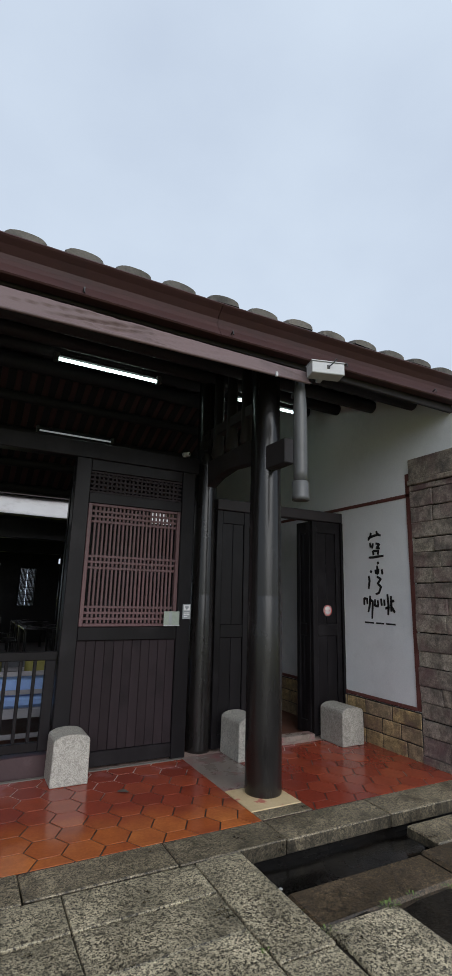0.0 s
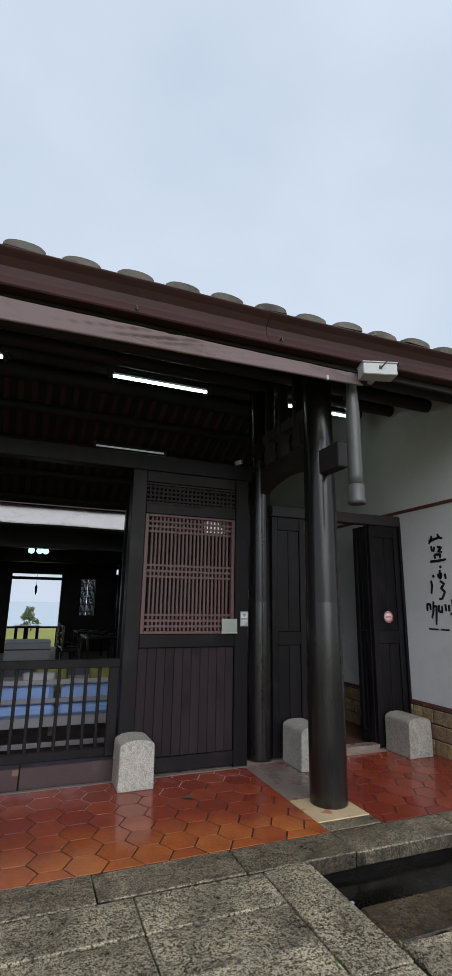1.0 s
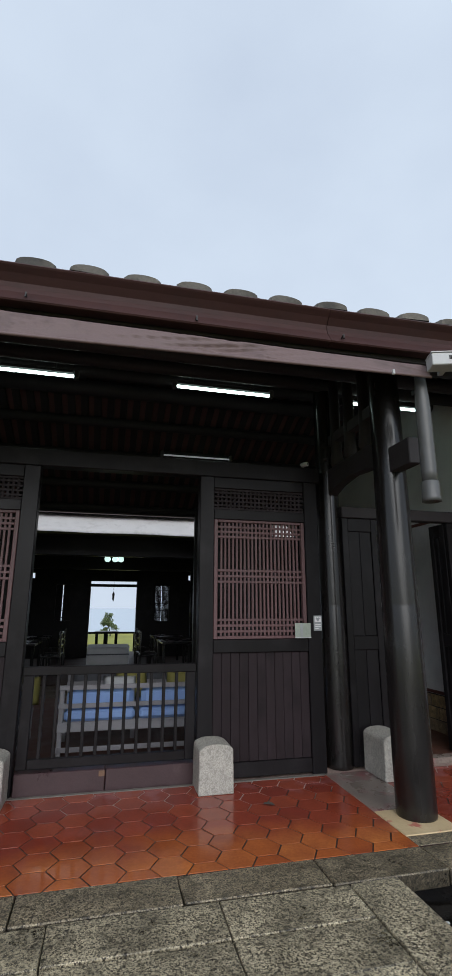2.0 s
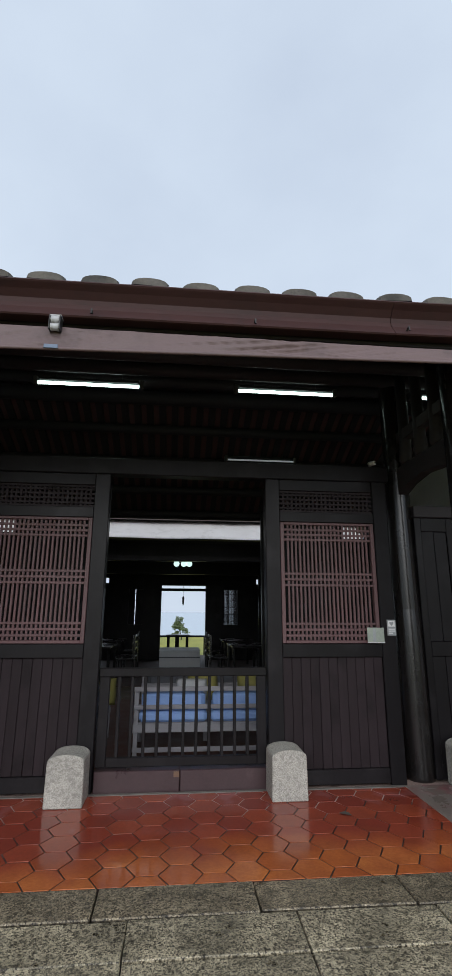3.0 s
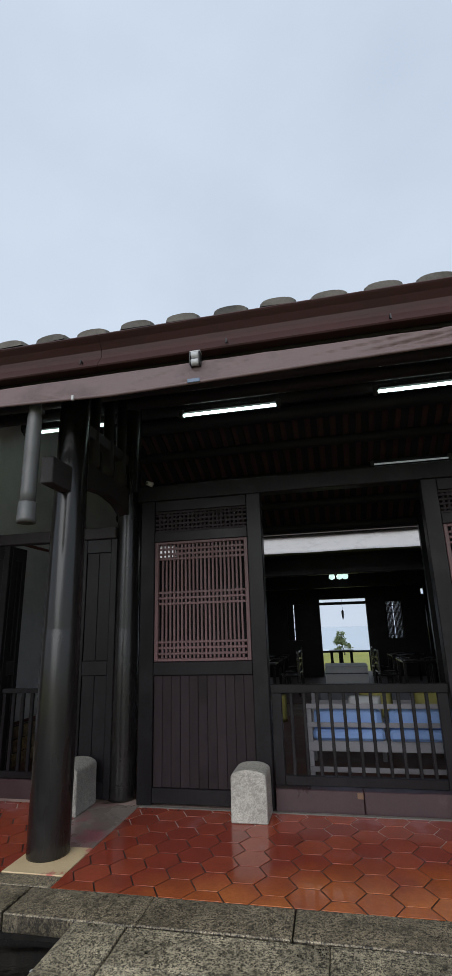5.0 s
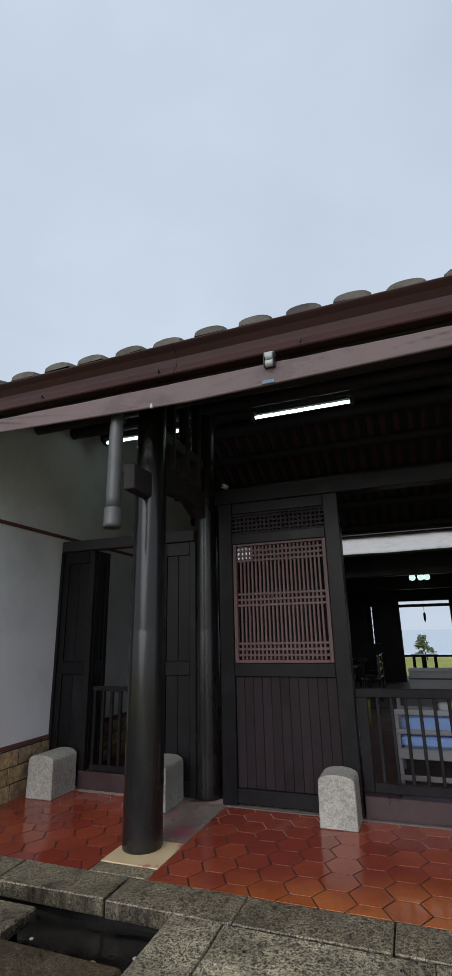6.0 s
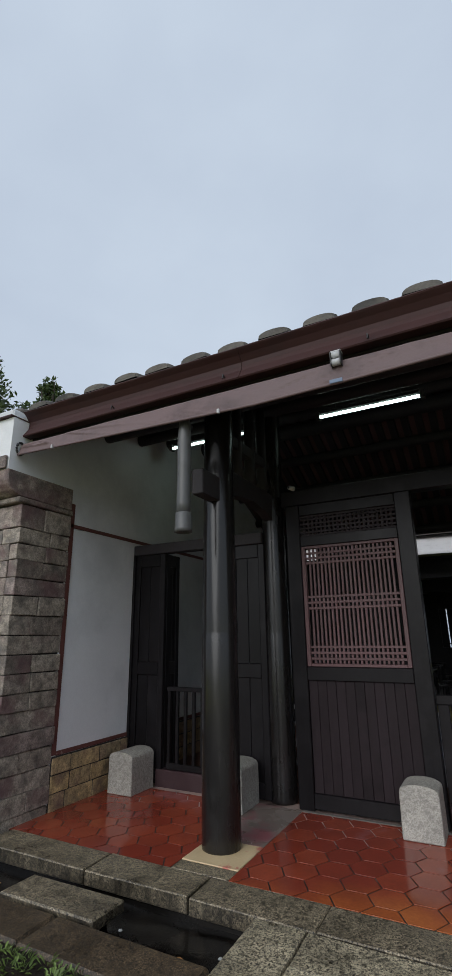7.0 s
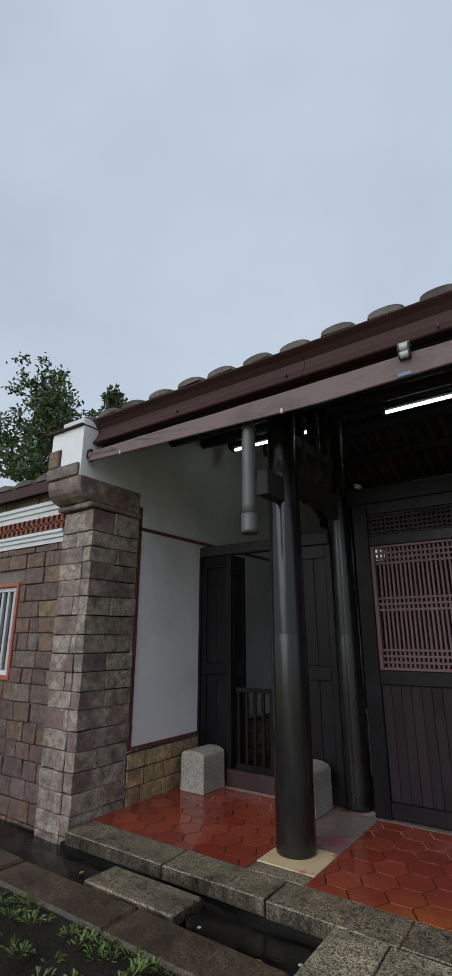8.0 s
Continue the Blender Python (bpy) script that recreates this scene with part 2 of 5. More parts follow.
PAD = surface("cream_cement", (0.52, 0.385, 0.215), (0.68, 0.53, 0.32), 6, 60, (0.35, 0.6), None, 0.3, 0.05, (0.46, 0.10, 0.085), 4.2, stain_amount=(0.56, 0.61))
BAND = surface("wet_grey_cement", (0.18, 0.142, 0.120), (0.29, 0.24, 0.21), 4, 50, (0.15, 0.45), None, 0.3, 0.05, (0.30, 0.085, 0.105), 2.6, stain_amount=(0.48, 0.62))
def joint_material(name):
    """Dark wet joints, with pale old mortar left in patches towards the back of the porch."""
    m, t, b = shader(name)
    fine = tex(t, "noise", 60, 3, 0.6)
    geo = t.nodes.new("ShaderNodeNewGeometry")
    xyz = t.nodes.new("ShaderNodeSeparateXYZ")
    t.links.new(geo.outputs["Position"], xyz.inputs[0])
    patch = t.nodes.new("ShaderNodeTexNoise")
    patch.inputs["Scale"].default_value = 2.3
    patch.inputs["Detail"].default_value = 5
    t.links.new(geo.outputs["Position"], patch.inputs["Vector"])
    back = t.nodes.new("ShaderNodeMapRange")
    for k, v in ((1, -0.95), (2, -0.10), (3, -0.16), (4, 0.16)):
        back.inputs[k].default_value = v
    t.links.new(xyz.outputs["Y"], back.inputs[0])
    both = t.nodes.new("ShaderNodeMath")
    t.links.new(back.outputs[0], both.inputs[0])
    t.links.new(patch.outputs["Fac"], both.inputs[1])
    dark = ramp(t, fine, [(0.3, (0.020, 0.011, 0.009)), (0.7, (0.050, 0.026, 0.020))])
    pale = ramp(t, fine, [(0.3, (0.30, 0.20, 0.17)), (0.7, (0.48, 0.37, 0.33))])
    col = mix(t, ramp(t, both.outputs[0], [(0.53, grey(0)), (0.62, grey(0.9))]), dark, pale)
    t.links.new(col, b.inputs["Base Color"])
    b.inputs["Roughness"].default_value = 0.5
    bump(t, b, fine, 0.3, 0.004)
    return m


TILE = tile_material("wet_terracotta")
GROUT = joint_material("tile_joint")
SILL = surface("purple_brown_sill", (0.0364, 0.0186, 0.0211), (0.063, 0.0345, 0.0379), 4, 50, (0.25, 0.5), None, 0.25, 0.1, (0.0995, 0.0663, 0.0702), 4, stain_amount=(0.62, 0.72))
GUTTER = surface("brown_painted_metal", (0.0385, 0.0144, 0.0139), (0.0592, 0.0243, 0.023), 2, 40, (0.5, 0.7), (0.3, 1, 1), 0.08, 0.05, (0.0333, 0.0167, 0.0172), 3, sheen=0.3)
FABRIC = surface("mauve_brown_canvas", (0.1258, 0.0821, 0.0822), (0.1739, 0.1178, 0.1185), 2, 180, (0.6, 0.8), (0.4, 1, 1), 0.15, 0.05, (0.074, 0.0502, 0.0514), 2.5)
TILECAP = surface("weathered_roof_tile", (0.076, 0.0669, 0.0578), (0.1824, 0.1634, 0.1406), 8, 60, (0.6, 0.85), None, 0.6, 0.35, (0.0228, 0.0205, 0.0182), 5, stain_amount=(0.45, 0.7))
ROOFING = surface("dark_roof_tile", (0.05, 0.045, 0.04), (0.11, 0.10, 0.09), 5, 50, (0.6, 0.85), None, 0.6, 0.2)
PIPE = surface("grey_pvc", (0.062, 0.062, 0.062), (0.095, 0.095, 0.095), 3, 50, (0.3, 0.45), (1, 1, 0.2), 0.06, 0.05, (0.06, 0.058, 0.055), 4)
STEEL = surface("pale_painted_steel", (0.42, 0.42, 0.43), (0.52, 0.52, 0.53), 4, 60, (0.35, 0.5), None, 0.06, 0.05)
BLACKMETAL = surface("black_metal", (0.012, 0.012, 0.013), (0.03, 0.03, 0.031), 8, 60, (0.35, 0.5), None, 0.06, 0.05)
WHITEPAINT = surface("white_painted_moulding", (0.55, 0.57, 0.60), (0.68, 0.70, 0.72), 3, 60, (0.5, 0.7), None, 0.15, 0.05, (0.40, 0.41, 0.42), 3)
TERRACOTTA = surface("orange_vent_tile", (0.28, 0.070, 0.040), (0.42, 0.125, 0.070), 9, 60, (0.55, 0.75), None, 0.2, 0.15)
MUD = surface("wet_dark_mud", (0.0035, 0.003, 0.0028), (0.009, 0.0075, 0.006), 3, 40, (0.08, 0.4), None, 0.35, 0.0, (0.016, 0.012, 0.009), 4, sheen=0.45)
SOIL = surface("wet_soil", (0.010, 0.0085, 0.007), (0.028, 0.023, 0.0175), 4, 40, (0.2, 0.8), None, 0.8, 0.0, (0.028, 0.022, 0.016), 3, bump_dist=0.012, sheen=0.12)
GROUND = surface("grassland", (0.20, 0.22, 0.035), (0.36, 0.34, 0.055), 0.35, 6, (0.7, 0.9), None, 0.6, 0.0, (0.42, 0.36, 0.06), 0.2)
BLUE = surface("blue_cushion_cloth", (0.2268, 0.3612, 0.7224), (0.3024, 0.4536, 0.7728), 5, 120, (0.7, 0.9), None, 0.15, 0.1)
YELLOW = surface("mustard_cushion_cloth", (0.20, 0.18, 0.045), (0.27, 0.24, 0.07), 5, 120, (0.7, 0.9), None, 0.15, 0.1)
GREYCLOTH = surface("grey_cushion_cloth", (0.07, 0.075, 0.09), (0.11, 0.115, 0.13), 5, 120, (0.7, 0.9), None, 0.15, 0.1)
BENCHPAINT = surface("grey_painted_wood", (0.2486, 0.2427, 0.2664), (0.3078, 0.3019, 0.3256), 4, 50, (0.45, 0.6), None, 0.1, 0.1)
TARP = surface("white_canvas", (0.4816, 0.4558, 0.4386), (0.5676, 0.5418, 0.5246), 3, 90, (0.6, 0.8), None, 0.15, 0.05, (0.387, 0.3612, 0.344), 4)
CLOTH = surface("white_tablecloth", (0.407, 0.4144, 0.4292), (0.5032, 0.5106, 0.5254), 4, 90, (0.6, 0.8), None, 0.12, 0.05)
BROWNBOX = surface("brown_box_wood", (0.13, 0.075, 0.045), (0.20, 0.115, 0.07), 5, 50, (0.4, 0.6), None, 0.15, 0.1)
SIGNWHITE = surface("white_sign_enamel", (0.66, 0.66, 0.66), (0.76, 0.76, 0.76), 5, 60, (0.35, 0.5), None, 0.04, 0.02)
SIGNGREY = surface("grey_sign_plastic", (0.24, 0.26, 0.27), (0.34, 0.36, 0.37), 6, 60, (0.35, 0.5), None, 0.04, 0.02)
SIGNGREEN = surface("pale_green_card", (0.24, 0.28, 0.24), (0.36, 0.40, 0.34), 9, 60, (0.5, 0.7), None, 0.04, 0.02)
SIGNRED = surface("red_sign_paint", (0.45, 0.045, 0.03), (0.55, 0.07, 0.05), 5, 60, (0.4, 0.6), None, 0.04, 0.02)
INK = surface("black_brush_ink", (0.006, 0.006, 0.006), (0.014, 0.014, 0.014), 8, 90, (0.5, 0.7), None, 0.1, 0.0)
LEAF = leafy("tree_leaves", (0.022, 0.042, 0.013), (0.075, 0.115, 0.034))
PALELEAF = leafy("pale_shrub_leaves", (0.10, 0.14, 0.06), (0.20, 0.25, 0.12))
WEED = leafy("weed_leaves", (0.0612, 0.1008, 0.018), (0.1584, 0.2232, 0.054), 9)
BARK = surface("grey_bark", (0.035, 0.028, 0.022), (0.08, 0.066, 0.052), 6, 50, (0.7, 0.9), (1, 1, 0.3), 0.8, 0.1)
DRYLEAF = surface("orange_dry_leaf", (0.30, 0.13, 0.035), (0.45, 0.22, 0.06), 12, 80, (0.5, 0.7), None, 0.3, 0.2)
PEBBLE = surface("pale_litter", (0.45, 0.45, 0.45), (0.65, 0.65, 0.65), 12, 80, (0.5, 0.7), None, 0.3, 0.2)
TUBE = glow("fluorescent_tube", (0.76, 1.0, 0.93), 5.0)
DIMTUBE = glow("fluorescent_tube_dim", (0.86, 0.95, 1.0), 0.16)
BULB = glow("spot_bulb", (0.70, 1.0, 0.92), 1.0)
SEA_M, sea_t, sea_b = shader("haze_paled_sea")
# base colour lifted towards the sky: haze over the water is painted in
sea_b.inputs["Base Color"].default_value = (0.46, 0.54, 0.61, 1)
sea_b.inputs["Roughness"].default_value = 0.22
bump(sea_t, sea_b, tex(sea_t, "noise", 0.6, 5), 0.4, 0.2)


# ---- mesh helpers ----
def link(name, bm, material, parent=None, smooth=False):
    me = bpy.data.meshes.new(name)
    bmesh.ops.recalc_face_normals(bm, faces=bm.faces)
    bm.to_mesh(me)
    bm.free()
    me.materials.append(material)
    if smooth:
        me.shade_smooth()
    ob = new(name, me)
    if parent:
        ob.parent = parent
    return ob


def part(name, bm, material, parent, label="", smooth=False):
    ob = link(name, bm, material, parent, smooth)
    if label:
        ob["label"] = label
    return ob


def thing(name, at, label, category, group="", kind=""):
    ob = new(name)
    ob.empty_display_size = 0.1
    ob.matrix_basis = at if isinstance(at, Matrix) else pose(*at)
    return tagged(ob, label, category, group, kind)


def box(x0, x1, y0, y1, z0, z1, bevel=0.004, bm=None):
    own = bm is None
    bm = bmesh.new() if own else bm
    vs = [bm.verts.new((x, y, z)) for x in (x0, x1) for y in (y0, y1) for z in (z0, z1)]
    fs = [bm.faces.new([vs[i] for i in q]) for q in ((0, 1, 3, 2), (4, 6, 7, 5), (0, 4, 5, 1), (2, 3, 7, 6), (0, 2, 6, 4), (1, 5, 7, 3))]
    if bevel:
        bevel = min(bevel, 0.3 * min(abs(x1 - x0), abs(y1 - y0), abs(z1 - z0)))
        bmesh.ops.bevel(bm, geom=list({e for f in fs for e in f.edges}), offset=bevel, segments=1, affect="EDGES", profile=0.5)
    return bm


def rough_box(x0, x1, y0, y1, z0, z1, bevel, wobble, rng):
    """A hewn block: a bevelled box whose corners stray a little."""
    bm = bmesh.new()
    vs = [bm.verts.new((x + rng.uniform(-wobble, wobble), y + rng.uniform(-wobble, wobble), z + rng.uniform(-wobble, wobble)))
          for x in (x0, x1) for y in (y0, y1) for z in (z0, z1)]
    for q in ((0, 1, 3, 2), (4, 6, 7, 5), (0, 4, 5, 1), (2, 3, 7, 6), (0, 2, 6, 4), (1, 5, 7, 3)):
        bm.faces.new([vs[i] for i in q])
    bmesh.ops.bevel(bm, geom=list(bm.edges), offset=bevel, segments=1, affect="EDGES", profile=0.5)
    return bm


def tube(points, radii, sides=16, bm=None, cap=True):
    """A tube along points, with its own radius at each."""
    bm = bmesh.new() if bm is None else bm
    rings = []
    pts = [Vector(p) for p in points]
    for i, p in enumerate(pts):
        d = (pts[min(i + 1, len(pts) - 1)] - pts[max(i - 1, 0)]).normalized()
        side = d.orthogonal().normalized() if abs(d.z) < 0.999 else Vector((1, 0, 0))
        up = d.cross(side)
        r = radii[i] if hasattr(radii, "__len__") else radii
        rings.append([bm.verts.new(p + r * (math.cos(a) * side + math.sin(a) * up)) for a in (2 * math.pi * k / sides for k in range(sides))])
    for a, b in zip(rings, rings[1:]):
        for k in range(sides):
            bm.faces.new((a[k], a[(k + 1) % sides], b[(k + 1) % sides], b[k]))
    if cap:
        bm.faces.new(rings[0][::-1])
        bm.faces.new(rings[-1])
    return bm


def lathe(profile, sides=32, bm=None):
    """A turned body: (radius, z) pairs round the z axis."""
    bm = bmesh.new() if bm is None else bm
    rings = [[bm.verts.new((r * math.cos(2 * math.pi * k / sides), r * math.sin(2 * math.pi * k / sides), z)) for k in range(sides)] for r, z in profile]
    for a, b in zip(rings, rings[1:]):
        for k in range(sides):
            bm.faces.new((a[k], a[(k + 1) % sides], b[(k + 1) % sides], b[k]))
    bm.faces.new(rings[0][::-1])
    bm.faces.new(rings[-1])
    return bm


def prism(outline, depth, axis="y", bm=None, bevel=0.0):
    """An outline in the plane across axis, pushed from 0 to depth along it."""
    bm = bmesh.new() if bm is None else bm
    def put(a, b, d):
        return {"y": (a, d, b), "x": (d, a, b), "z": (a, b, d)}[axis]
    lo = [bm.verts.new(put(a, b, 0)) for a, b in outline]
    hi = [bm.verts.new(put(a, b, depth)) for a, b in outline]
    n = len(outline)
    faces = [bm.faces.new(lo[::-1]), bm.faces.new(hi)]
    faces += [bm.faces.new((lo[k], lo[(k + 1) % n], hi[(k + 1) % n], hi[k])) for k in range(n)]
    if bevel:
        bmesh.ops.bevel(bm, geom=list({e for f in faces for e in f.edges}), offset=bevel, segments=1, affect="EDGES", profile=0.5)
    return bm


def sheet(fn, nu, nv):
    """A surface from fn(u, v), u and v from 0 to 1."""
    bm = bmesh.new()
    g = [[bm.verts.new(fn(i / nu, j / nv)) for j in range(nv + 1)] for i in range(nu + 1)]
    for i in range(nu):
        for j in range(nv):
            bm.faces.new((g[i][j], g[i + 1][j], g[i + 1][j + 1], g[i][j + 1]))
    return bm


def thicken(ob, t):
    mod = ob.modifiers.new("thickness", "SOLIDIFY")
    mod.thickness = t
    return ob


RNG = random.Random(7)
CX = 0.01                                  # middle of the building
WALL_X = 4.20                              # inner face of the east wall
WALL_W = 4.13                              # and, to the other side, of the west wall
FRONT = -1.50                              # front edge of the tiles


def wall_x(s):
    return WALL_X if s > 0 else WALL_W


def soffit_z(y):
    """Underside of the hall's roof."""
    return 3.76 + 0.28 * (y + 1.4) if y < 1.8 else 4.656 - 0.43 * (y - 1.8)


# ---- ground ----
def clip_poly(poly, x0, x1, y0, y1):
    for k, lim, keep_less in ((0, x0, False), (0, x1, True), (1, y0, False), (1, y1, True)):
        out = []
        for i, p in enumerate(poly):
            q = poly[(i + 1) % len(poly)]
            pin = p[k] <= lim if keep_less else p[k] >= lim
            qin = q[k] <= lim if keep_less else q[k] >= lim
            if pin:
                out.append(p)
            if pin != qin:
                s = (lim - p[k]) / (q[k] - p[k])
                out.append((p[0] + s * (q[0] - p[0]), p[1] + s * (q[1] - p[1])))
        poly = out
        if len(poly) < 3:
            return []
    return poly


def ground_bm():
    """One sheet to the horizon, sunk where the gutters and the building's footing lie, falling to the sea behind."""
    xs = [-3000, -400, -60, -20, -9, -4.2, -1.69, 1.69, 4.2, 9, 20, 60, 400, 3000]
    ys = [-3000, -400, -60, -20, -8, -2.3, 14.0, 24.0, 31.0, 40, 3000]
    def z(x, y):
        if y > 39:
            return -7.0
        if y >= 31:
            return -0.10
        if y >= 24:
            return -0.22
        return -0.50
    bm = bmesh.new()
    g = [[bm.verts.new((x, y, z(x, y))) for y in ys] for x in xs]
    for i in range(len(xs) - 1):
        for j in range(len(ys) - 1):
            bm.faces.new((g[i][j], g[i + 1][j], g[i + 1][j + 1], g[i][j + 1]))
    return bm


tagged(link("ground", ground_bm(), GROUND), "flat wet grassland reaching out to the shore", "ground", kind="structure")
sea = tagged(link("water", sheet(lambda u, v: (-3000 + 6000 * u, 45 + 3400 * v, -4.0), 4, 4), SEA_M), "calm grey sea under an overcast sky", "sea", kind="structure")

# platform under the tiles and the hall floor
floor = tagged(link("floor", box(-WALL_W, WALL_X, FRONT, 4.75, -0.30, -0.0035, 0), GROUT), "wet hexagonal terracotta tile floor with dark joints", "floor", kind="structure")
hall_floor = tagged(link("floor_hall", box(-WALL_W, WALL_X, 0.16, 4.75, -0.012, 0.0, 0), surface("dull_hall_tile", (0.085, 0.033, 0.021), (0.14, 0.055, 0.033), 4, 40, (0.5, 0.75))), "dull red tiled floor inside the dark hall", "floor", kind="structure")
court_floor = tagged(link("floor_court", box(-6, 6, 4.76, 6.4, -0.30, -0.02, 0), WORN), "wet stone floor of the small inner court", "floor", kind="structure")
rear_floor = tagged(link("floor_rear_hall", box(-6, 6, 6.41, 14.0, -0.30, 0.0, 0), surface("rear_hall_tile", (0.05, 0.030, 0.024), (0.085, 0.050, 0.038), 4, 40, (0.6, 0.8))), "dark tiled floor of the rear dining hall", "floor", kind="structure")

# ---- hall shell: side walls, roof ----
for side, nm in ((-1, "wall_west"), (1, "wall_east")):
    # plastered side wall: from its corbelled front end back through the hall
    x0, x1 = sorted((side * wall_x(side), side * (wall_x(side) + 0.33)))
    bm = prism([(-1.10, -0.3), (4.75, -0.3), (4.75, 3.36), (1.8, 4.66), (-1.93, 3.645), (-1.93, 3.107), (-1.10, 3.107)], x1 - x0, "x")
    bmesh.ops.translate(bm, vec=(x0, 0, 0), verts=bm.verts)
    wall = tagged(link(nm, bm, PLASTER), "white plastered side wall of the porch, greyed with damp", "wall", kind="structure")
    # red bands that frame the white panel, a little proud
    xi, xo = side * wall_x(side), side * (wall_x(side) - 0.012)
    a, b = sorted((xi, xo))
    for nm2, y0, y1, z0, z1 in (("band", -1.085, 4.2, 2.685, 2.725), ("band", -1.088, -1.032, 0.47, 2.95), ("band", -1.03, 2.8, 0.462, 0.502)):
        part(nm2, box(a, b, y0, y1, z0, z1, 0.003), REDTRIM, wall, "flaking red painted band")

# roof slab, front and rear slope
bm = prism([(-1.70, 3.712), (1.8, 4.73), (5.0, 3.35), (5.0, 3.46), (1.8, 4.86), (-1.70, 3.765)], 9.16, "x")
bmesh.ops.translate(bm, vec=(-4.55, 0, 0), verts=bm.verts)
roof = tagged(link("roof", bm, ROOFING), "low pitched roof of dark weathered clay tiles", "roof", kind="structure")
# soffit: red clay boards with dark rafters between, one ceiling
bm = bmesh.new()
for (ya, yb) in ((-1.70, 1.8), (1.8, 4.85)):
    for i in range(44):
        for xa, wide, up, th, mi in ((-4.12 + i * 0.19, 0.11, 0.035, 0.03, 0), (-4.04 + i * 0.19, 0.10, 0.005, 0.05, 1)):
            za, zb = soffit_z(ya) + up, soffit_z(yb - 1e-6 if ya < 1.8 else yb) + up
            xb = xa + wide
            vs = [bm.verts.new(p) for p in ((xa, ya, za), (xb, ya, za), (xb, yb, zb), (xa, yb, zb), (xa, ya, za + th), (xb, ya, za + th), (xb, yb, zb + th), (xa, yb, zb + th))]
            for q in ((0, 1, 2, 3), (7, 6, 5, 4), (0, 4, 5, 1), (1, 5, 6, 2), (2, 6, 7, 3), (3, 7, 4, 0)):
                bm.faces.new([vs[k] for k in q]).material_index = mi
ceil = tagged(link("ceiling", bm, SOFFIT), "red clay boards between dark rafters under the roof", "ceiling", kind="structure")
ceil.data.materials.append(CEILING)
for y in (-1.58, -1.19, -0.57, 0.08, 0.75, 1.8, 2.45, 3.15, 3.9, 4.6):
    r = 0.075 if y != 1.8 else 0.11
    tagged(link("purlin", tube([(-WALL_W, y, soffit_z(y) - r), (0, y, soffit_z(y) - r + 0.004), (WALL_X, y, soffit_z(y) - r)], r, 14), CEILING, smooth=True),
           "round dark timber purlin carrying the roof", "purlin", "roof purlins", "structure")


# ---- roof edge: barrel tiles, gutter, awning ----
def eave_lift(x):
    """The eaves sweep up a little towards the east end."""
    return 0.018 * max(0.0, x - 0.5)


def cap_row():
    """A row of barrel tiles up the slope, with a plugged rounded end."""
    ob = thing("tile_row", (0, 0, 0), "row of weathered grey barrel roof tiles with a plugged end", "roof tile", "barrel tile rows")
    w, h = 0.136, 0.066
    for k in range(8):
        y0, y1 = k * 0.42, k * 0.42 + 0.40
        lift = 0.27 * 0.42 * k
        bm = bmesh.new()
        rings = []
        for (y, s, dz) in ((y0, 0.90 if k == 0 else 1.0, 0), (y0 + 0.03, 1.0, 0.006), (y1, 0.94, 0.27 * (y1 - y0))):
            rings.append([bm.verts.new((w * s * math.cos(math.pi * j / 10), y, lift + dz + h * s * math.sin(math.pi * j / 10) ** 0.6)) for j in range(11)])
        for a, b in zip(rings, rings[1:]):
            for j in range(10):
                bm.faces.new((a[j], a[j + 1], b[j + 1], b[j]))
        bm.faces.new(rings[0])
        bm.faces.new(rings[-1][::-1])
        part("tile", bm, TILECAP, ob)
    return ob


first_row = cap_row()
first_row.matrix_basis = pose(0.03, -1.80, 3.760)
for k in range(-12, 13):
    if k and -4.4 < 0.03 + k * 0.3625 < 4.4:
        copy_thing(first_row, pose(0.03 + k * 0.3625 + RNG.uniform(-0.012, 0.012), -1.80 + RNG.uniform(-0.012, 0.012), 3.760 + eave_lift(0.03 + k * 0.3625) + RNG.uniform(-0.010, 0.010), 0, RNG.uniform(-3, 3), RNG.uniform(-1.5, 1.5)))

gutter = thing("gutter", (0, 0, 0), "brown painted metal eaves gutter, wet with rain", "gutter", kind="structure")
prof = [(-1.72, 3.733), (-1.826, 3.742), (-1.834, 3.730), (-1.826, 3.720), (-1.790, 3.69), (-1.752, 3.645), (-1.746, 3.61), (-1.758, 3.57), (-1.806, 3.498), (-1.814, 3.484), (-1.806, 3.474), (-1.72, 3.474)]
for xa, xb in ((-4.125, -1.72), (-1.716, 1.44), (1.444, 4.195)):
    bm = prism(prof, xb - xa, "x")
    bmesh.ops.translate(bm, vec=(xa, 0, 0), verts=bm.verts)
    for v in bm.verts:
        v.co.z += eave_lift(v.co.x)
    part("trough", bm, GUTTER, gutter)
for x in (-2.98, -1.85, -0.716, 0.414, 1.54, 2.67, 3.8):
    part("hook", tube([(x, -1.77, 3.515 + eave_lift(x)), (x, -1.826, 3.535 + eave_lift(x)), (x, -1.829, 3.500 + eave_lift(x))], 0.007, 8), BLACKMETAL, gutter, "small rusty gutter hook")
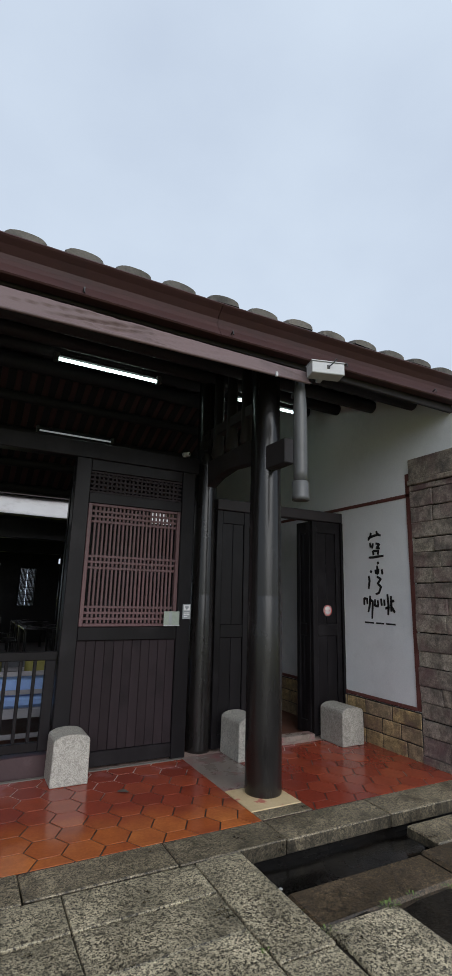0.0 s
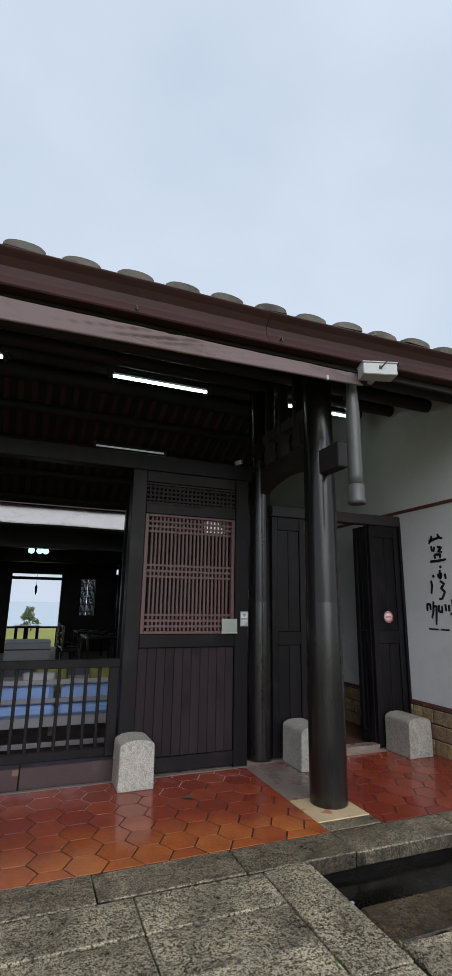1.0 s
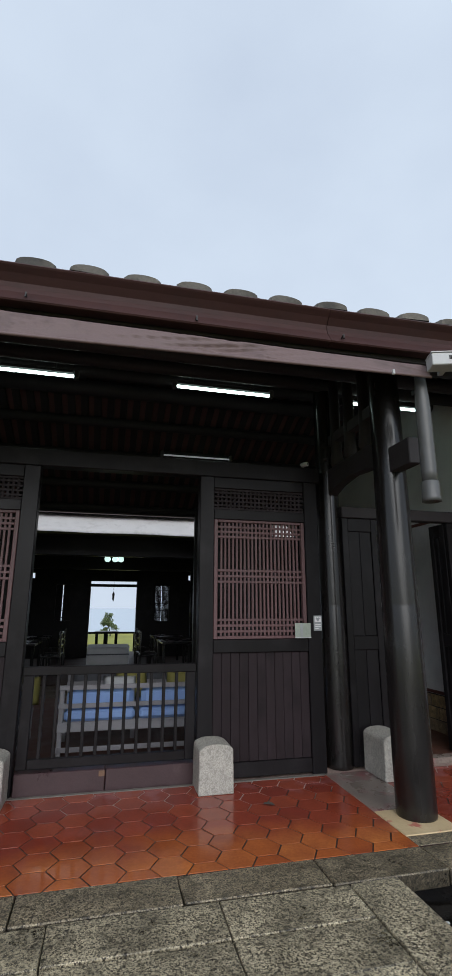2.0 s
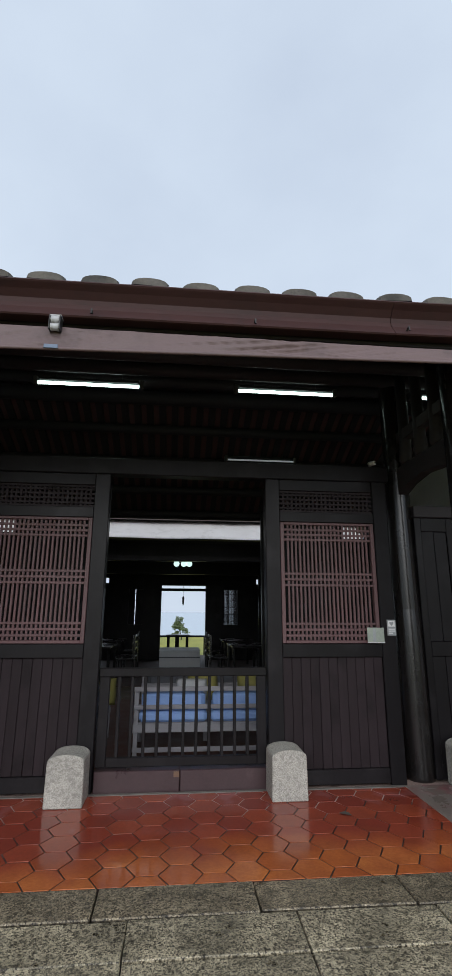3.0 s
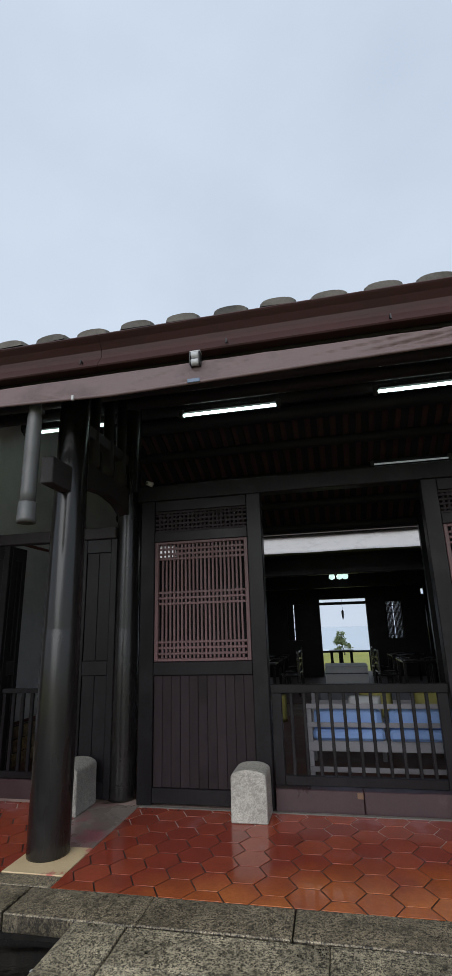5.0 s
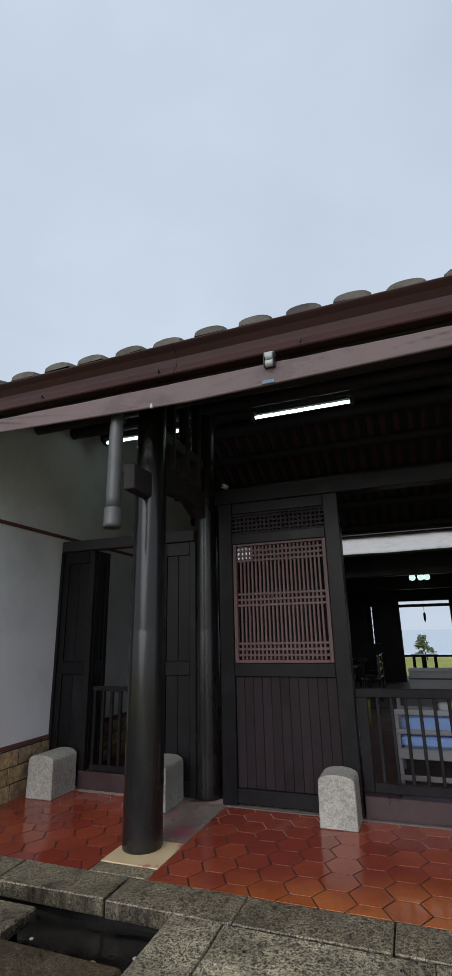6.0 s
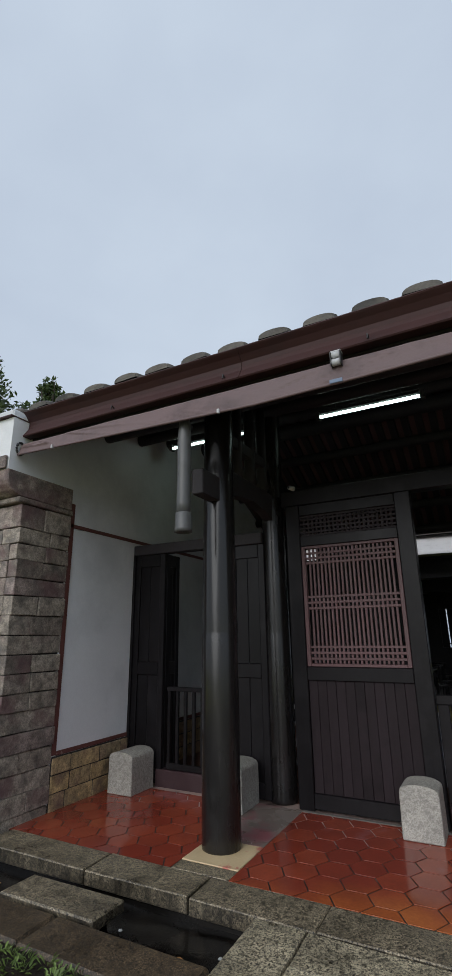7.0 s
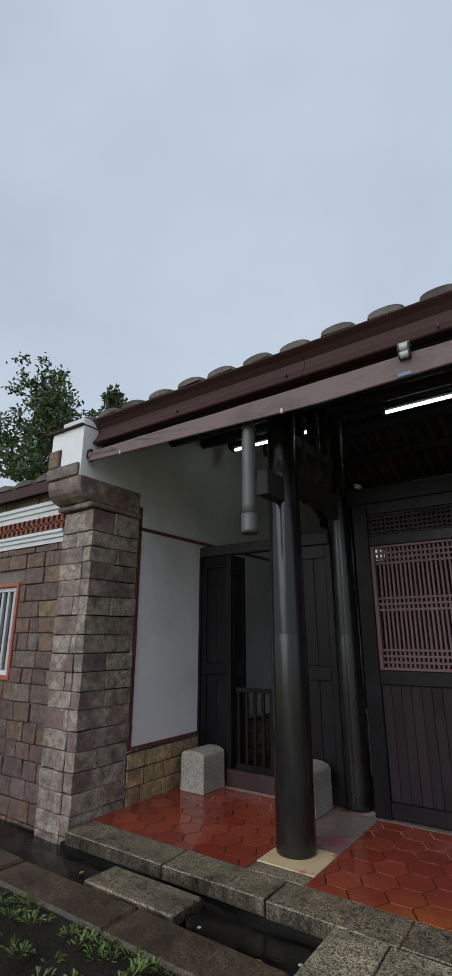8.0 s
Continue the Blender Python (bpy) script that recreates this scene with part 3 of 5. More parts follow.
# fascia board behind, dark, and the metal flashing that covers the roof's ends
tagged(link("trim", box(-4.12, 4.19, -1.70, -1.665, 3.47, 3.66, 0.004), CEILING), "dark fascia board behind the gutter", "fascia board", kind="structure")
for a, b in ((-4.72, -4.127), (4.197, 4.78)):
    tagged(link("trim_flashing", box(a, b, -1.97, -1.55, 3.647, 3.660, 0), GUTTER), "thin brown metal drip edge at the roof end", "drip edge", kind="structure")


def awning_foot(x):
    """Height of the blind's lower edge: it hangs lowest west of the middle."""
    return 3.190 + 0.022 * max(0.0, x + 1.5) + 0.030 * max(0.0, -1.6 - x)


def awning_fn(u, v):
    x = -4.10 + u * 6.335
    swell = 0.010 * noise.noise((x * 0.8, v * 0.5, 3.0)) + 0.008 * noise.noise((x * 2.6 + v, v * 0.9, 9.0))
    # thin slanting creases, in places only
    crease = 0.0
    for k, (f, slant, seed) in enumerate(((1.5, 1.9, 12.0), (2.3, -1.6, 17.0), (3.4, 2.6, 23.0), (5.0, -3.0, 31.0))):
        ridge = max(0.0, 0.10 - abs(noise.noise((x * f + v * slant, v * 0.5, seed)))) / 0.10
        here = max(0.0, noise.noise((x * 0.75, v * 1.4, seed + 5.0)) + 0.12)
        crease += (0.050, -0.044, 0.034, -0.024)[k] * ridge * here
    hang = 0.3 + 0.7 * math.sin(math.pi * min(1, v))
    foot = awning_foot(x)
    return (x, -1.82 - 0.045 * v + (swell + crease) * hang, 3.385 + (foot - 3.385) * v)


awning = thing("awning", (0, 0, 0), "rolled-up mauve-brown canvas rain blind along the eaves", "awning")
thicken(part("canvas", sheet(awning_fn, 560, 14), FABRIC, awning, "", True), 0.006)
part("bottom_bar", tube([(-4.10 + k * 0.31675, -1.866, awning_foot(-4.10 + k * 0.31675) - 0.004) for k in range(21)], 0.011, 10), FABRIC, awning, "", True)
part("roller", tube([(-4.10, -1.735, 3.40), (2.235, -1.735, 3.40)], 0.026, 14), BLACKMETAL, awning, "dark roller tube", True)
part("end_ring", tube([(-4.115, -1.83 + 0.045 * math.cos(a), 3.335 + 0.062 * math.sin(a)) for a in (2 * math.pi * k / 16 for k in range(17))], 0.012, 8, cap=False), BLACKMETAL, awning, "black end ring")
for x in (-1.862, 1.90, -3.62):
    part("clip", box(x - 0.010, x + 0.010, -1.893, -1.873, awning_foot(x) - 0.024, awning_foot(x) + 0.014, 0.003), STEEL, awning, "small white plastic clip")
part("patch", box(-0.99, -0.90, -1.885, -1.876, 3.194, 3.222, 0.002), surface("blue_tape", (0.16, 0.22, 0.33), (0.22, 0.28, 0.40)), awning, "faded blue tape patch")

# pulley that carries the blind's cord
pul = thing("pulley", (-0.937, -1.86, 3.387), "white plastic double pulley with a steel bracket under the gutter", "pulley")
pul.scale = (0.78, 0.9, 0.95)
part("bracket", box(-0.048, 0.048, -0.01, 0.06, 0.055, 0.068, 0.003), STEEL, pul)
for s in (-1, 1):
    part("cheek", box(s * 0.044 - 0.005, s * 0.044 + 0.005, -0.028, 0.045, -0.055, 0.0545, 0.003), BLACKMETAL, pul)
for z in (0.03, -0.028):
    part("wheel", tube([(-0.037, 0, z), (-0.033, 0, z), (0, 0, z), (0.033, 0, z), (0.037, 0, z)], [0.020, 0.029, 0.026, 0.029, 0.020], 16), STEEL, pul, "", True)

# motor box at the blind's end
mot = thing("motor_box", (2.31, -2.01, 3.365, 0, 0, -17), "pale grey metal box at the end of the rain blind", "motor box")
part("case", prism([(-0.138, -0.052), (0.138, -0.052), (0.138, 0.046), (-0.138, 0.046)], 0.13, "y", bevel=0.006), STEEL, mot)
part("lid", box(-0.142, 0.142, -0.006, 0.135, 0.0465, 0.056, 0.002), STEEL, mot)
part("slot", box(-0.012, 0.012, -0.005, 0.0, -0.01, 0.02, 0.001), BLACKMETAL, mot, "dark keyhole")
part("lever", tube([(0.0, -0.004, 0.0), (0.03, -0.03, 0.03), (0.055, -0.045, 0.06)], 0.005, 8), BLACKMETAL, mot, "bent wire lever")
part("arm", box(-0.02, 0.02, 0.1305, 0.235, -0.03, 0.03, 0.002), STEEL, mot)


# ---- columns and tie beams ----
def porch_column(x, y, r, top):
    ob = thing("column", (x, y, 0), "round black lacquered timber column with worn scuffs", "column", "porch columns")
    part("shaft", lathe([(r * 0.98, 0.0), (r * 1.0, 0.02), (r * 1.0, 0.9), (r * 0.985, 1.55), (r * 0.974, 1.56), (r * 0.972, 1.58), (r * 0.925, 2.6), (r * 0.87, top - 0.15), (r * 0.80, top)], 40), COLUMN, ob, "", True)
    return ob


for s in (-1, 1):
    porch_column(CX + s * 2.320, -1.055, 0.153, soffit_z(-1.055) - 0.02)
    porch_column(CX + s * 2.285, 0.17, 0.134, soffit_z(0.17) - 0.02)
    beam = thing("tie_beam", (CX + s * 2.30, 0, 0), "dark timber tie beam with stub end passing through the column", "beam", "porch tie beams")
    part("stub", box(-0.055, 0.055, -1.475, -1.17, 2.70, 2.925, 0.008), CEILING, beam)
    bm = prism([(-0.94, 2.80), (-0.80, 2.845), (-0.45, 2.87), (-0.15, 2.84), (0.06, 2.76), (0.06, 3.06), (-0.94, 3.06)], 0.11, "x", bevel=0.006)
    bmesh.ops.translate(bm, vec=(-0.055, 0, 0), verts=bm.verts)
    part("rail", bm, CEILING, beam)
    for y in (-0.72, -0.40, -0.08):
        st = part("strut", lathe([(0.055, 3.0605), (0.075, 3.10), (0.06, 3.25), (0.055, soffit_z(y) - 0.05)], 16), CEILING, beam, "", True)
        st.location = (0, y, 0)
    part("upper_rail", box(-0.045, 0.045, -0.92, 0.04, 3.33, 3.45, 0.008), CEILING, beam)
    # cross tie from inner column to the side wall
    cross = thing("cross_beam", (0, 0, 0), "dark timber beam over the side door", "beam", "side door beams")
    xa, xb = sorted((CX + s * 2.38, s * (wall_x(s) - 0.002)))
    part("rail", box(xa, xb, 0.03, 0.15, 2.52, 2.645, 0.008), CEILING, cross)
    # rain pipe that ends short of the ground
    pipe = thing("rain_pipe", (2.215 if s > 0 else -2.246, -1.755, 0), "short grey plastic rain pipe hanging from the eaves, open below", "drain pipe", "rain pipes")
    part("pipe", lathe([(0.055, 2.44), (0.057, 2.54), (0.057, 3.02), (0.054, 3.12), (0.047, 3.20), (0.040, 3.33)], 28), PIPE, pipe, "", True)
    bm = bmesh.new()
    rings = [[bm.verts.new((r * math.cos(2 * math.pi * k / 28), r * math.sin(2 * math.pi * k / 28), z)) for k in range(28)] for r, z in ((0.052, 2.44), (0.056, 2.312), (0.069, 2.312), (0.069, 2.344), (0.066, 2.349), (0.066, 2.460), (0.058, 2.467))]
    for a, b in zip(rings, rings[1:]):
        for k in range(28):
            bm.faces.new((a[k], a[(k + 1) % 28], b[(k + 1) % 28], b[k]))
    part("collar", bm, PIPE, pipe, "wider grey pipe collar", True)
    part("strap", box(-0.02, 0.02, 0.05, 0.10, 3.20, 3.24, 0.003), BLACKMETAL, pipe)

# ---- facade: head beam, posts, lattice panels ----
head = thing("head_beam", (0, 0, 0), "long dark timber beam across the hall front", "beam", kind="structure")
part("rail", box(CX - 2.12, CX + 2.12, 0.01, 0.15, 2.885, 3.055, 0.008), DARK, head)
for x, turn in ((1.95, 25), (-1.97, -20)):
    sc = thing("security_camera", (x, -0.0, 3.086, 0, 0, turn), "small white bullet camera on the head beam", "camera")
    part("body", tube([(0, 0.03, 0), (0, -0.05, -0.005), (0, -0.055, -0.005)], [0.024, 0.024, 0.018], 14), STEEL, sc, "", True)
    part("lens", tube([(0, -0.0555, -0.005), (0, -0.058, -0.005)], 0.012, 12), BLACKMETAL, sc)
    part("mount", box(-0.012, 0.012, 0.0, 0.03, -0.029, -0.0245, 0.002), STEEL, sc)


def repeat(name, bm, material, parent, places):
    """Alike pieces, one object each, on one shared mesh."""
    first = part(name, bm, material, parent)
    first.location = places[0]
    for p in places[1:]:
        ob = new(name, first.data)
        ob.parent = parent
        ob.location = p


def lattice_panel():
    """Half of the screen, centred on its own x; post, rails, lattice, planks."""
    ob = thing("lattice_screen", (0, 0, 0), "dark timber screen with red-brown lattice window over a plank base", "screen", "lattice screens")
    W = 0.643
    part("post", box(-W, -0.495, 0.0, 0.14, 0.0, 2.88, 0.006), DARK, ob)
    part("post", box(0.495, W, 0.0, 0.14, 0.0, 2.88, 0.006), DARK, ob)
    part("rail", box(-0.4935, 0.4935, 0.012, 0.10, 2.765, 2.88, 0.005), DARK, ob)
    part("rail", box(-0.4935, 0.4935, 0.006, 0.11, 2.435, 2.538, 0.005), DARK, ob)
    part("rail", box(-0.4935, 0.4935, 0.004, 0.11, 1.12, 1.243, 0.005), DARK, ob)
    part("rail", box(-0.4935, 0.4935, 0.006, 0.11, 0.02, 0.145, 0.005), DARK, ob)
    for i in range(11):
        xa = -0.493 + i * 0.986 / 11
        part("plank", box(xa + 0.0008, xa + 0.986 / 11 - 0.0008, 0.030 + RNG.uniform(-0.004, 0.004), 0.055, 0.146, 1.119, 0.004), PLANK, ob)
    # lattice window in its own frame
    fr = part("lattice_frame", box(-0.491, -0.452, 0.014, 0.07, 1.246, 2.432, 0.004), LATTICE, ob)
    part("frame_stile", box(0.452, 0.491, 0.014, 0.07, 1.246, 2.432, 0.004), LATTICE, fr)
    part("frame_rail", box(-0.4515, 0.4515, 0.016, 0.068, 1.246, 1.274, 0.003), LATTICE, fr)
    part("frame_rail", box(-0.4515, 0.4515, 0.016, 0.068, 2.406, 2.432, 0.003), LATTICE, fr)
    n = 22
    bars = [-0.452 + 0.904 / n * (i + 1) for i in range(n - 1)]
    repeat("lattice_bar", box(-0.0105, 0.0105, 0.030, 0.052, 1.2745, 2.4055, 0.002), LATTICE, fr, [(x, 0, 0) for x in bars])
    slats = (1.318, 1.373, 1.428, 1.800, 1.856, 1.912, 2.255, 2.306, 2.357)
    repeat("lattice_slat", box(-0.4515, 0.4515, 0.026, 0.047, -0.0115, 0.0115, 0.002), LATTICE, fr, [(0, 0, z) for z in slats])
    # small square lattice above
    repeat("transom_bar", box(-0.0115, 0.0115, 0.032, 0.052, 2.5385, 2.7645, 0.002), PLANK, ob, [(-0.493 + 0.986 / 22 * (i + 1), 0, 0) for i in range(21)])
    repeat("transom_slat", box(-0.493, 0.493, 0.028, 0.048, -0.0115, 0.0115, 0.002), PLANK, ob, [(0, 0, 2.5385 + 0.0452 * k) for k in (0.27, 1, 2, 3, 4, 4.73)])
    return ob


scr = lattice_panel()
scr.matrix_basis = pose(CX - 1.428, 0, 0)
copy_thing(scr, pose(CX + 1.428, 0, 0))

# notices on the right screen
n1 = thing("notice", (2.036, -0.004, 1.395), "small grey plastic notice with white symbols on the post", "notice")
part("plate", box(-0.045, 0.045, -0.004, 0.0, -0.075, 0.075, 0.003), SIGNGREY, n1)
part("symbol", box(-0.034, 0.034, -0.0055, -0.0045, 0.01, 0.065, 0.0), SIGNWHITE, n1, "white square")
sy = part("symbol", prism([(0, 0.016), (0.024, 0.045), (0.012, 0.058), (0, 0.05), (-0.012, 0.058), (-0.024, 0.045)], -0.0012, "y"), SIGNGREY, n1, "grey symbol")
sy.location = (0, -0.006, 0)
for z in (-0.015, -0.032, -0.052):
    part("text_bar", box(-0.032, 0.032 if z > -0.05 else 0.01, -0.0055, -0.0045, z - 0.005, z + 0.005, 0), SIGNWHITE, n1, "line of unreadable text")
n2 = thing("card_holder", (1.868, -0.006, 1.325), "clear card holder with pale green leaflet on the lattice", "leaflet holder")
part("card", box(-0.085, 0.085, -0.012, -0.004, -0.07, 0.07, 0.003), SIGNGREEN, n2)
part("stripe", box(-0.03, 0.0, -0.0145, -0.0125, -0.065, 0.06, 0), SIGNGREY, n2, "dark leaflet stripe")
part("lip", box(-0.088, 0.088, -0.016, -0.0125, -0.075, -0.066, 0.001), STEEL, n2)

# ---- middle gate and its sill ----
gate = thing("gate", (CX, 0.04, 0), "low dark timber gate of upright bars, closed", "gate")
part("top_rail", box(-0.778, 0.778, 0.0, 0.05, 0.952, 1.028, 0.005), DARK, gate)
part("bottom_rail", box(-0.680, 0.680, 0.0, 0.05, 0.195, 0.272, 0.005), DARK, gate)
for s in (-1, 1):
    part("stile", box(s * 0.726 - 0.045, s * 0.726 + 0.045, 0.0, 0.05, 0.195, 0.9515, 0.005), DARK, gate)
repeat("bar", box(-0.0145, 0.0145, 0.008, 0.042, 0.2725, 0.9515, 0.004), DARK, gate, [(-0.594 + i * 0.1188, 0, 0) for i in range(11)])
sill = thing("door_sill", (CX, 0, 0), "purple-brown painted threshold with a chipped joint", "door sill", kind="structure")
part("board", box(-0.77, -0.022, 0.0, 0.16, -0.012, 0.176, 0.006), SILL, sill)
part("board", box(-0.016, 0.77, 0.004, 0.16, -0.012, 0.174, 0.006), SILL, sill)
part("socket", box(-0.075, -0.024, -0.004, 0.0, 0.12, 0.165, 0.002), BROWNBOX, sill, "small brown chip")
tagged(link("baseboard", box(CX - 2.03, CX + 2.03, -0.045, -0.002, -0.012, 0.006, 0.003), PALE_MORTAR), "pale cement strip along the screen's foot", "cement strip", kind="structure")


# ---- side doors ----
def door_leaf(w):
    ob = thing("door_leaf", (0, 0, 0), "dark timber door leaf with sunk panels", "door", "side door leaves")
    h = 2.515
    part("stile", box(0, 0.07, 0, 0.05, 0.02, h, 0.005), DARK, ob)
    part("stile", box(w - 0.07, w, 0, 0.05, 0.02, h, 0.005), DARK, ob)
    for z0, z1 in ((0.02, 0.16), (1.12, 1.26), (2.37, h)):
        part("rail", box(0.0705, w - 0.0705, 0.002, 0.048, z0, z1, 0.005), DARK, ob)
    for z0, z1 in ((0.1605, 1.1195), (1.2605, 2.3695)):
        n = 2
        for i in range(n):
            xa = 0.071 + i * (w - 0.142) / n
            part("panel", box(xa + 0.002, xa + (w - 0.142) / n - 0.002, 0.016, 0.034, z0, z1, 0.004), DARK, ob)
    return ob


leaf_a = door_leaf(0.42)
leaf_a.matrix_basis = pose(2.395, 0.05, 0)
copy_thing(leaf_a, pose(-2.775, 0.05, 0))
leaf_b = door_leaf(0.435)
leaf_b.matrix_basis = pose(3.725, 0.05, 0)
copy_thing(leaf_b, pose(-4.095, 0.05, 0))
# folded-in leaves at right angles
leaf_c = door_leaf(0.27)
leaf_c.matrix_basis = pose(3.77, 0.11, 0, 0, 0, 90)
copy_thing(leaf_c, pose(-3.66, 0.11, 0, 0, 0, 90))
for s in (-1, 1):
    tagged(link("door_jamb", box(*sorted((s * (wall_x(s) - 0.033), s * (wall_x(s) - 0.001))), 0.03, 0.15, 0.0, 2.519, 0.004), DARK), "dark timber jamb against the side wall", "door jamb", kind="structure")
    sl = tagged(link("side_door_sill", box(*sorted((s * 2.82, s * 3.72)), 0.04, 0.17, -0.012, 0.05 if s > 0 else 0.165, 0.006), BAND if s > 0 else SILL),
                "low grey threshold of the open side door" if s > 0 else "purple-brown threshold board of the side door", "door sill", kind="structure")
sg = thing("side_gate", (-3.60, 0.06, 0), "low dark barred gate across the side door", "gate")
part("top_rail", box(0, 0.80, 0, 0.04, 0.955, 1.0, 0.004), DARK, sg)
part("bottom_rail", box(0, 0.80, 0, 0.04, 0.17, 0.23, 0.004), DARK, sg)
for i in range(8):
    part("bar", box(0.01 + i * 0.106, 0.045 + i * 0.106, 0.004, 0.036, 0.2305, 0.9545, 0.004), DARK, sg)

ns = thing("no_smoking_sign", (3.941, 0.048, 1.421, 90, 0, 0), "round white and red prohibition sticker on the door", "sign")
part("disc", lathe([(0.066, 0.0), (0.066, 0.004)], 32), SIGNWHITE, ns, "", True)
bm = bmesh.new()
rings = [[bm.verts.new((r * math.cos(2 * math.pi * k / 32), r * math.sin(2 * math.pi * k / 32), z)) for k in range(32)] for r, z in ((0.052, 0.0042), (0.052, 0.0058), (0.063, 0.0058), (0.063, 0.0042))]
for a, b in zip(rings, rings[1:]):
    for k in range(32):
        bm.faces.new((a[k], a[(k + 1) % 32], b[(k + 1) % 32], b[k]))
part("ring", bm, SIGNRED, ns, "red ring")
part("bar", box(-0.035, 0.035, -0.009, 0.009, 0.0042, 0.0058, 0), SIGNRED, ns, "red bar")
part("bar", box(-0.022, 0.022, -0.004, 0.004, 0.006, 0.0068, 0), SIGNWHITE, ns, "pale mark")


# ---- granite gate stones ----
def gate_stone(depth):
    """A granite block with a shallow arched top, its foot a little wider."""
    w, shoulder, rise = 0.150, 0.338, 0.056
    arc = [(w * math.cos(a), shoulder + rise * math.sin(a) ** 0.85) for a in (math.pi * k / 14 for k in range(15))]
    bm = prism([(-w * 1.03, 0), (w * 1.03, 0)] + arc, depth, "y", bevel=0.007)
    return tagged(link("gate_stone", bm, BOLLARD), "pale speckled granite gate stone with a rounded top", "gate stone", "gate stones")


gs = gate_stone(0.30)
gs.matrix_basis = pose(CX - 0.956, -0.312, 0)
copy_thing(gs, pose(CX + 0.905, -0.312, 0))
gs = gate_stone(0.385)
gs.matrix_basis = pose(2.64, -0.36, 0)
for x, y in ((3.925, -0.375), (-2.625, -0.365), (-3.862, -0.385)):
    copy_thing(gs, pose(x, y, 0))


# ---- lamps ----
def batten(x, y, z, length, on, material=TUBE):
    ob = thing("ceiling_lamp", (x, y, z), "fluorescent batten lamp, lit, hung under the dark rafters" if on else "unlit fluorescent batten", "lamp", "fluorescent lamps")
    part("tube", tube([(-length / 2 + 0.05, 0, 0), (length / 2 - 0.05, 0, 0)], 0.019 if material is TUBE else 0.014, 12), material, ob, "glowing white tube", True)
    part("housing", box(-length / 2 + 0.06, length / 2 - 0.06, -0.02, 0.05, 0.032, 0.065, 0.004), BLACKMETAL, ob)
    for s in (-1, 1):
        part("end_cap", box(s * (length / 2 - 0.025) - 0.025, s * (length / 2 - 0.025) + 0.025, -0.03, 0.05, -0.03, 0.066, 0.006), PIPE, ob, "grey end cap")
        part("hanger", tube([(s * length * 0.3, 0.02, 0.064), (s * length * 0.3, 0.02, soffit_z(y) - z + 0.03)], 0.005, 6), BLACKMETAL, ob)
    return ob


batten(-1.145, 0.40, 4.04, 1.23, True)
batten(1.13, 0.40, 4.053, 1.23, True)
batten(3.26, 0.40, 4.07, 1.23, True)
batten(-3.25, 0.40, 4.045, 1.23, True)
batten(1.27, 3.0, 4.03, 1.23, True, DIMTUBE)
for x in (-1.15, 1.12):
    tagged(link("cable_tray", box(x - 0.57, x + 0.57, 0.39, 0.41, 4.250, 4.257, 0), STEEL), "thin pale conduit above the lamp", "conduit")

# ---- inside the hall and beyond ----
def bench(x, y, cloth_a, cloth_b):
    ob = thing("bench_sofa", (x, y, 0.0), "grey painted timber bench sofa seen from behind, with cushions", "bench", "bench sofas")
    L = 1.67
    for px, py in ((0.03, 0.03), (L - 0.03, 0.03), (0.03, 0.70), (L / 2, 0.70), (L - 0.03, 0.70)):
        part("leg", box(px - 0.025, px + 0.025, py - 0.025, py + 0.025, 0, 0.69 if py < 0.1 else 0.42, 0.004), BENCHPAINT, ob)
    for z0, z1 in ((0.672, 0.722), (0.487, 0.535), (0.253, 0.343), (0.055, 0.106)):
        part("back_rail", box(0.0, L, -0.012, 0.0, z0, z1, 0.003), BENCHPAINT, ob)
    part("seat_board", box(0.0, L, 0.061, 0.73, 0.29, 0.3455, 0.003), BENCHPAINT, ob)
    for i, c in ((0, cloth_a), (1, cloth_b)):
        xa = 0.06 + i * 0.80
        part("seat_cushion", box(xa, xa + 0.755, 0.02, 0.74, 0.346, 0.462, 0.03), c, ob, "seat cushion")
        part("back_cushion", box(xa + 0.02, xa + 0.735, 0.03, 0.20, 0.464, 0.675, 0.05), c, ob, "plump back cushion")
    return ob


bench(-0.52, 1.06, BLUE, BLUE)
bench(-2.55, 1.30, GREYCLOTH, GREYCLOTH)
bench(-0.55, 2.75, GREYCLOTH, GREYCLOTH)


def pillow(x, y, z, turn, cloth, words):
    bm = bmesh.new()
    n = 10
    for sgn in (1, -1):
        g = [[bm.verts.new(((u / n - 0.5) * 0.38, sgn * 0.09 * (max(0, 1 - (2 * u / n - 1) ** 2) * max(0, 1 - (2 * v / n - 1) ** 2)) ** 0.45, (v / n) * 0.32)) for v in range(n + 1)] for u in range(n + 1)]
        for i in range(n):
            for j in range(n):
                bm.faces.new((g[i][j], g[i + 1][j], g[i + 1][j + 1], g[i][j + 1]))
    bmesh.ops.remove_doubles(bm, verts=bm.verts, dist=0.0005)
    ob = tagged(link("pillow", bm, cloth, smooth=True), words, "pillow", "loose pillows")
    ob.matrix_basis = pose(x, y, z, -15, 0, turn)


pillow(0.28, 1.62, 0.485, 8, YELLOW, "mustard yellow pillow on the blue bench")
pillow(0.12, 1.50, 0.43, -6, CLOTH, "white pillow on the blue bench")
pillow(0.90, 1.62, 0.47, 4, YELLOW, "mustard yellow pillow on the blue bench")
pillow(-1.00, 1.85, 0.40, 5, YELLOW, "mustard yellow pillow on the grey bench")

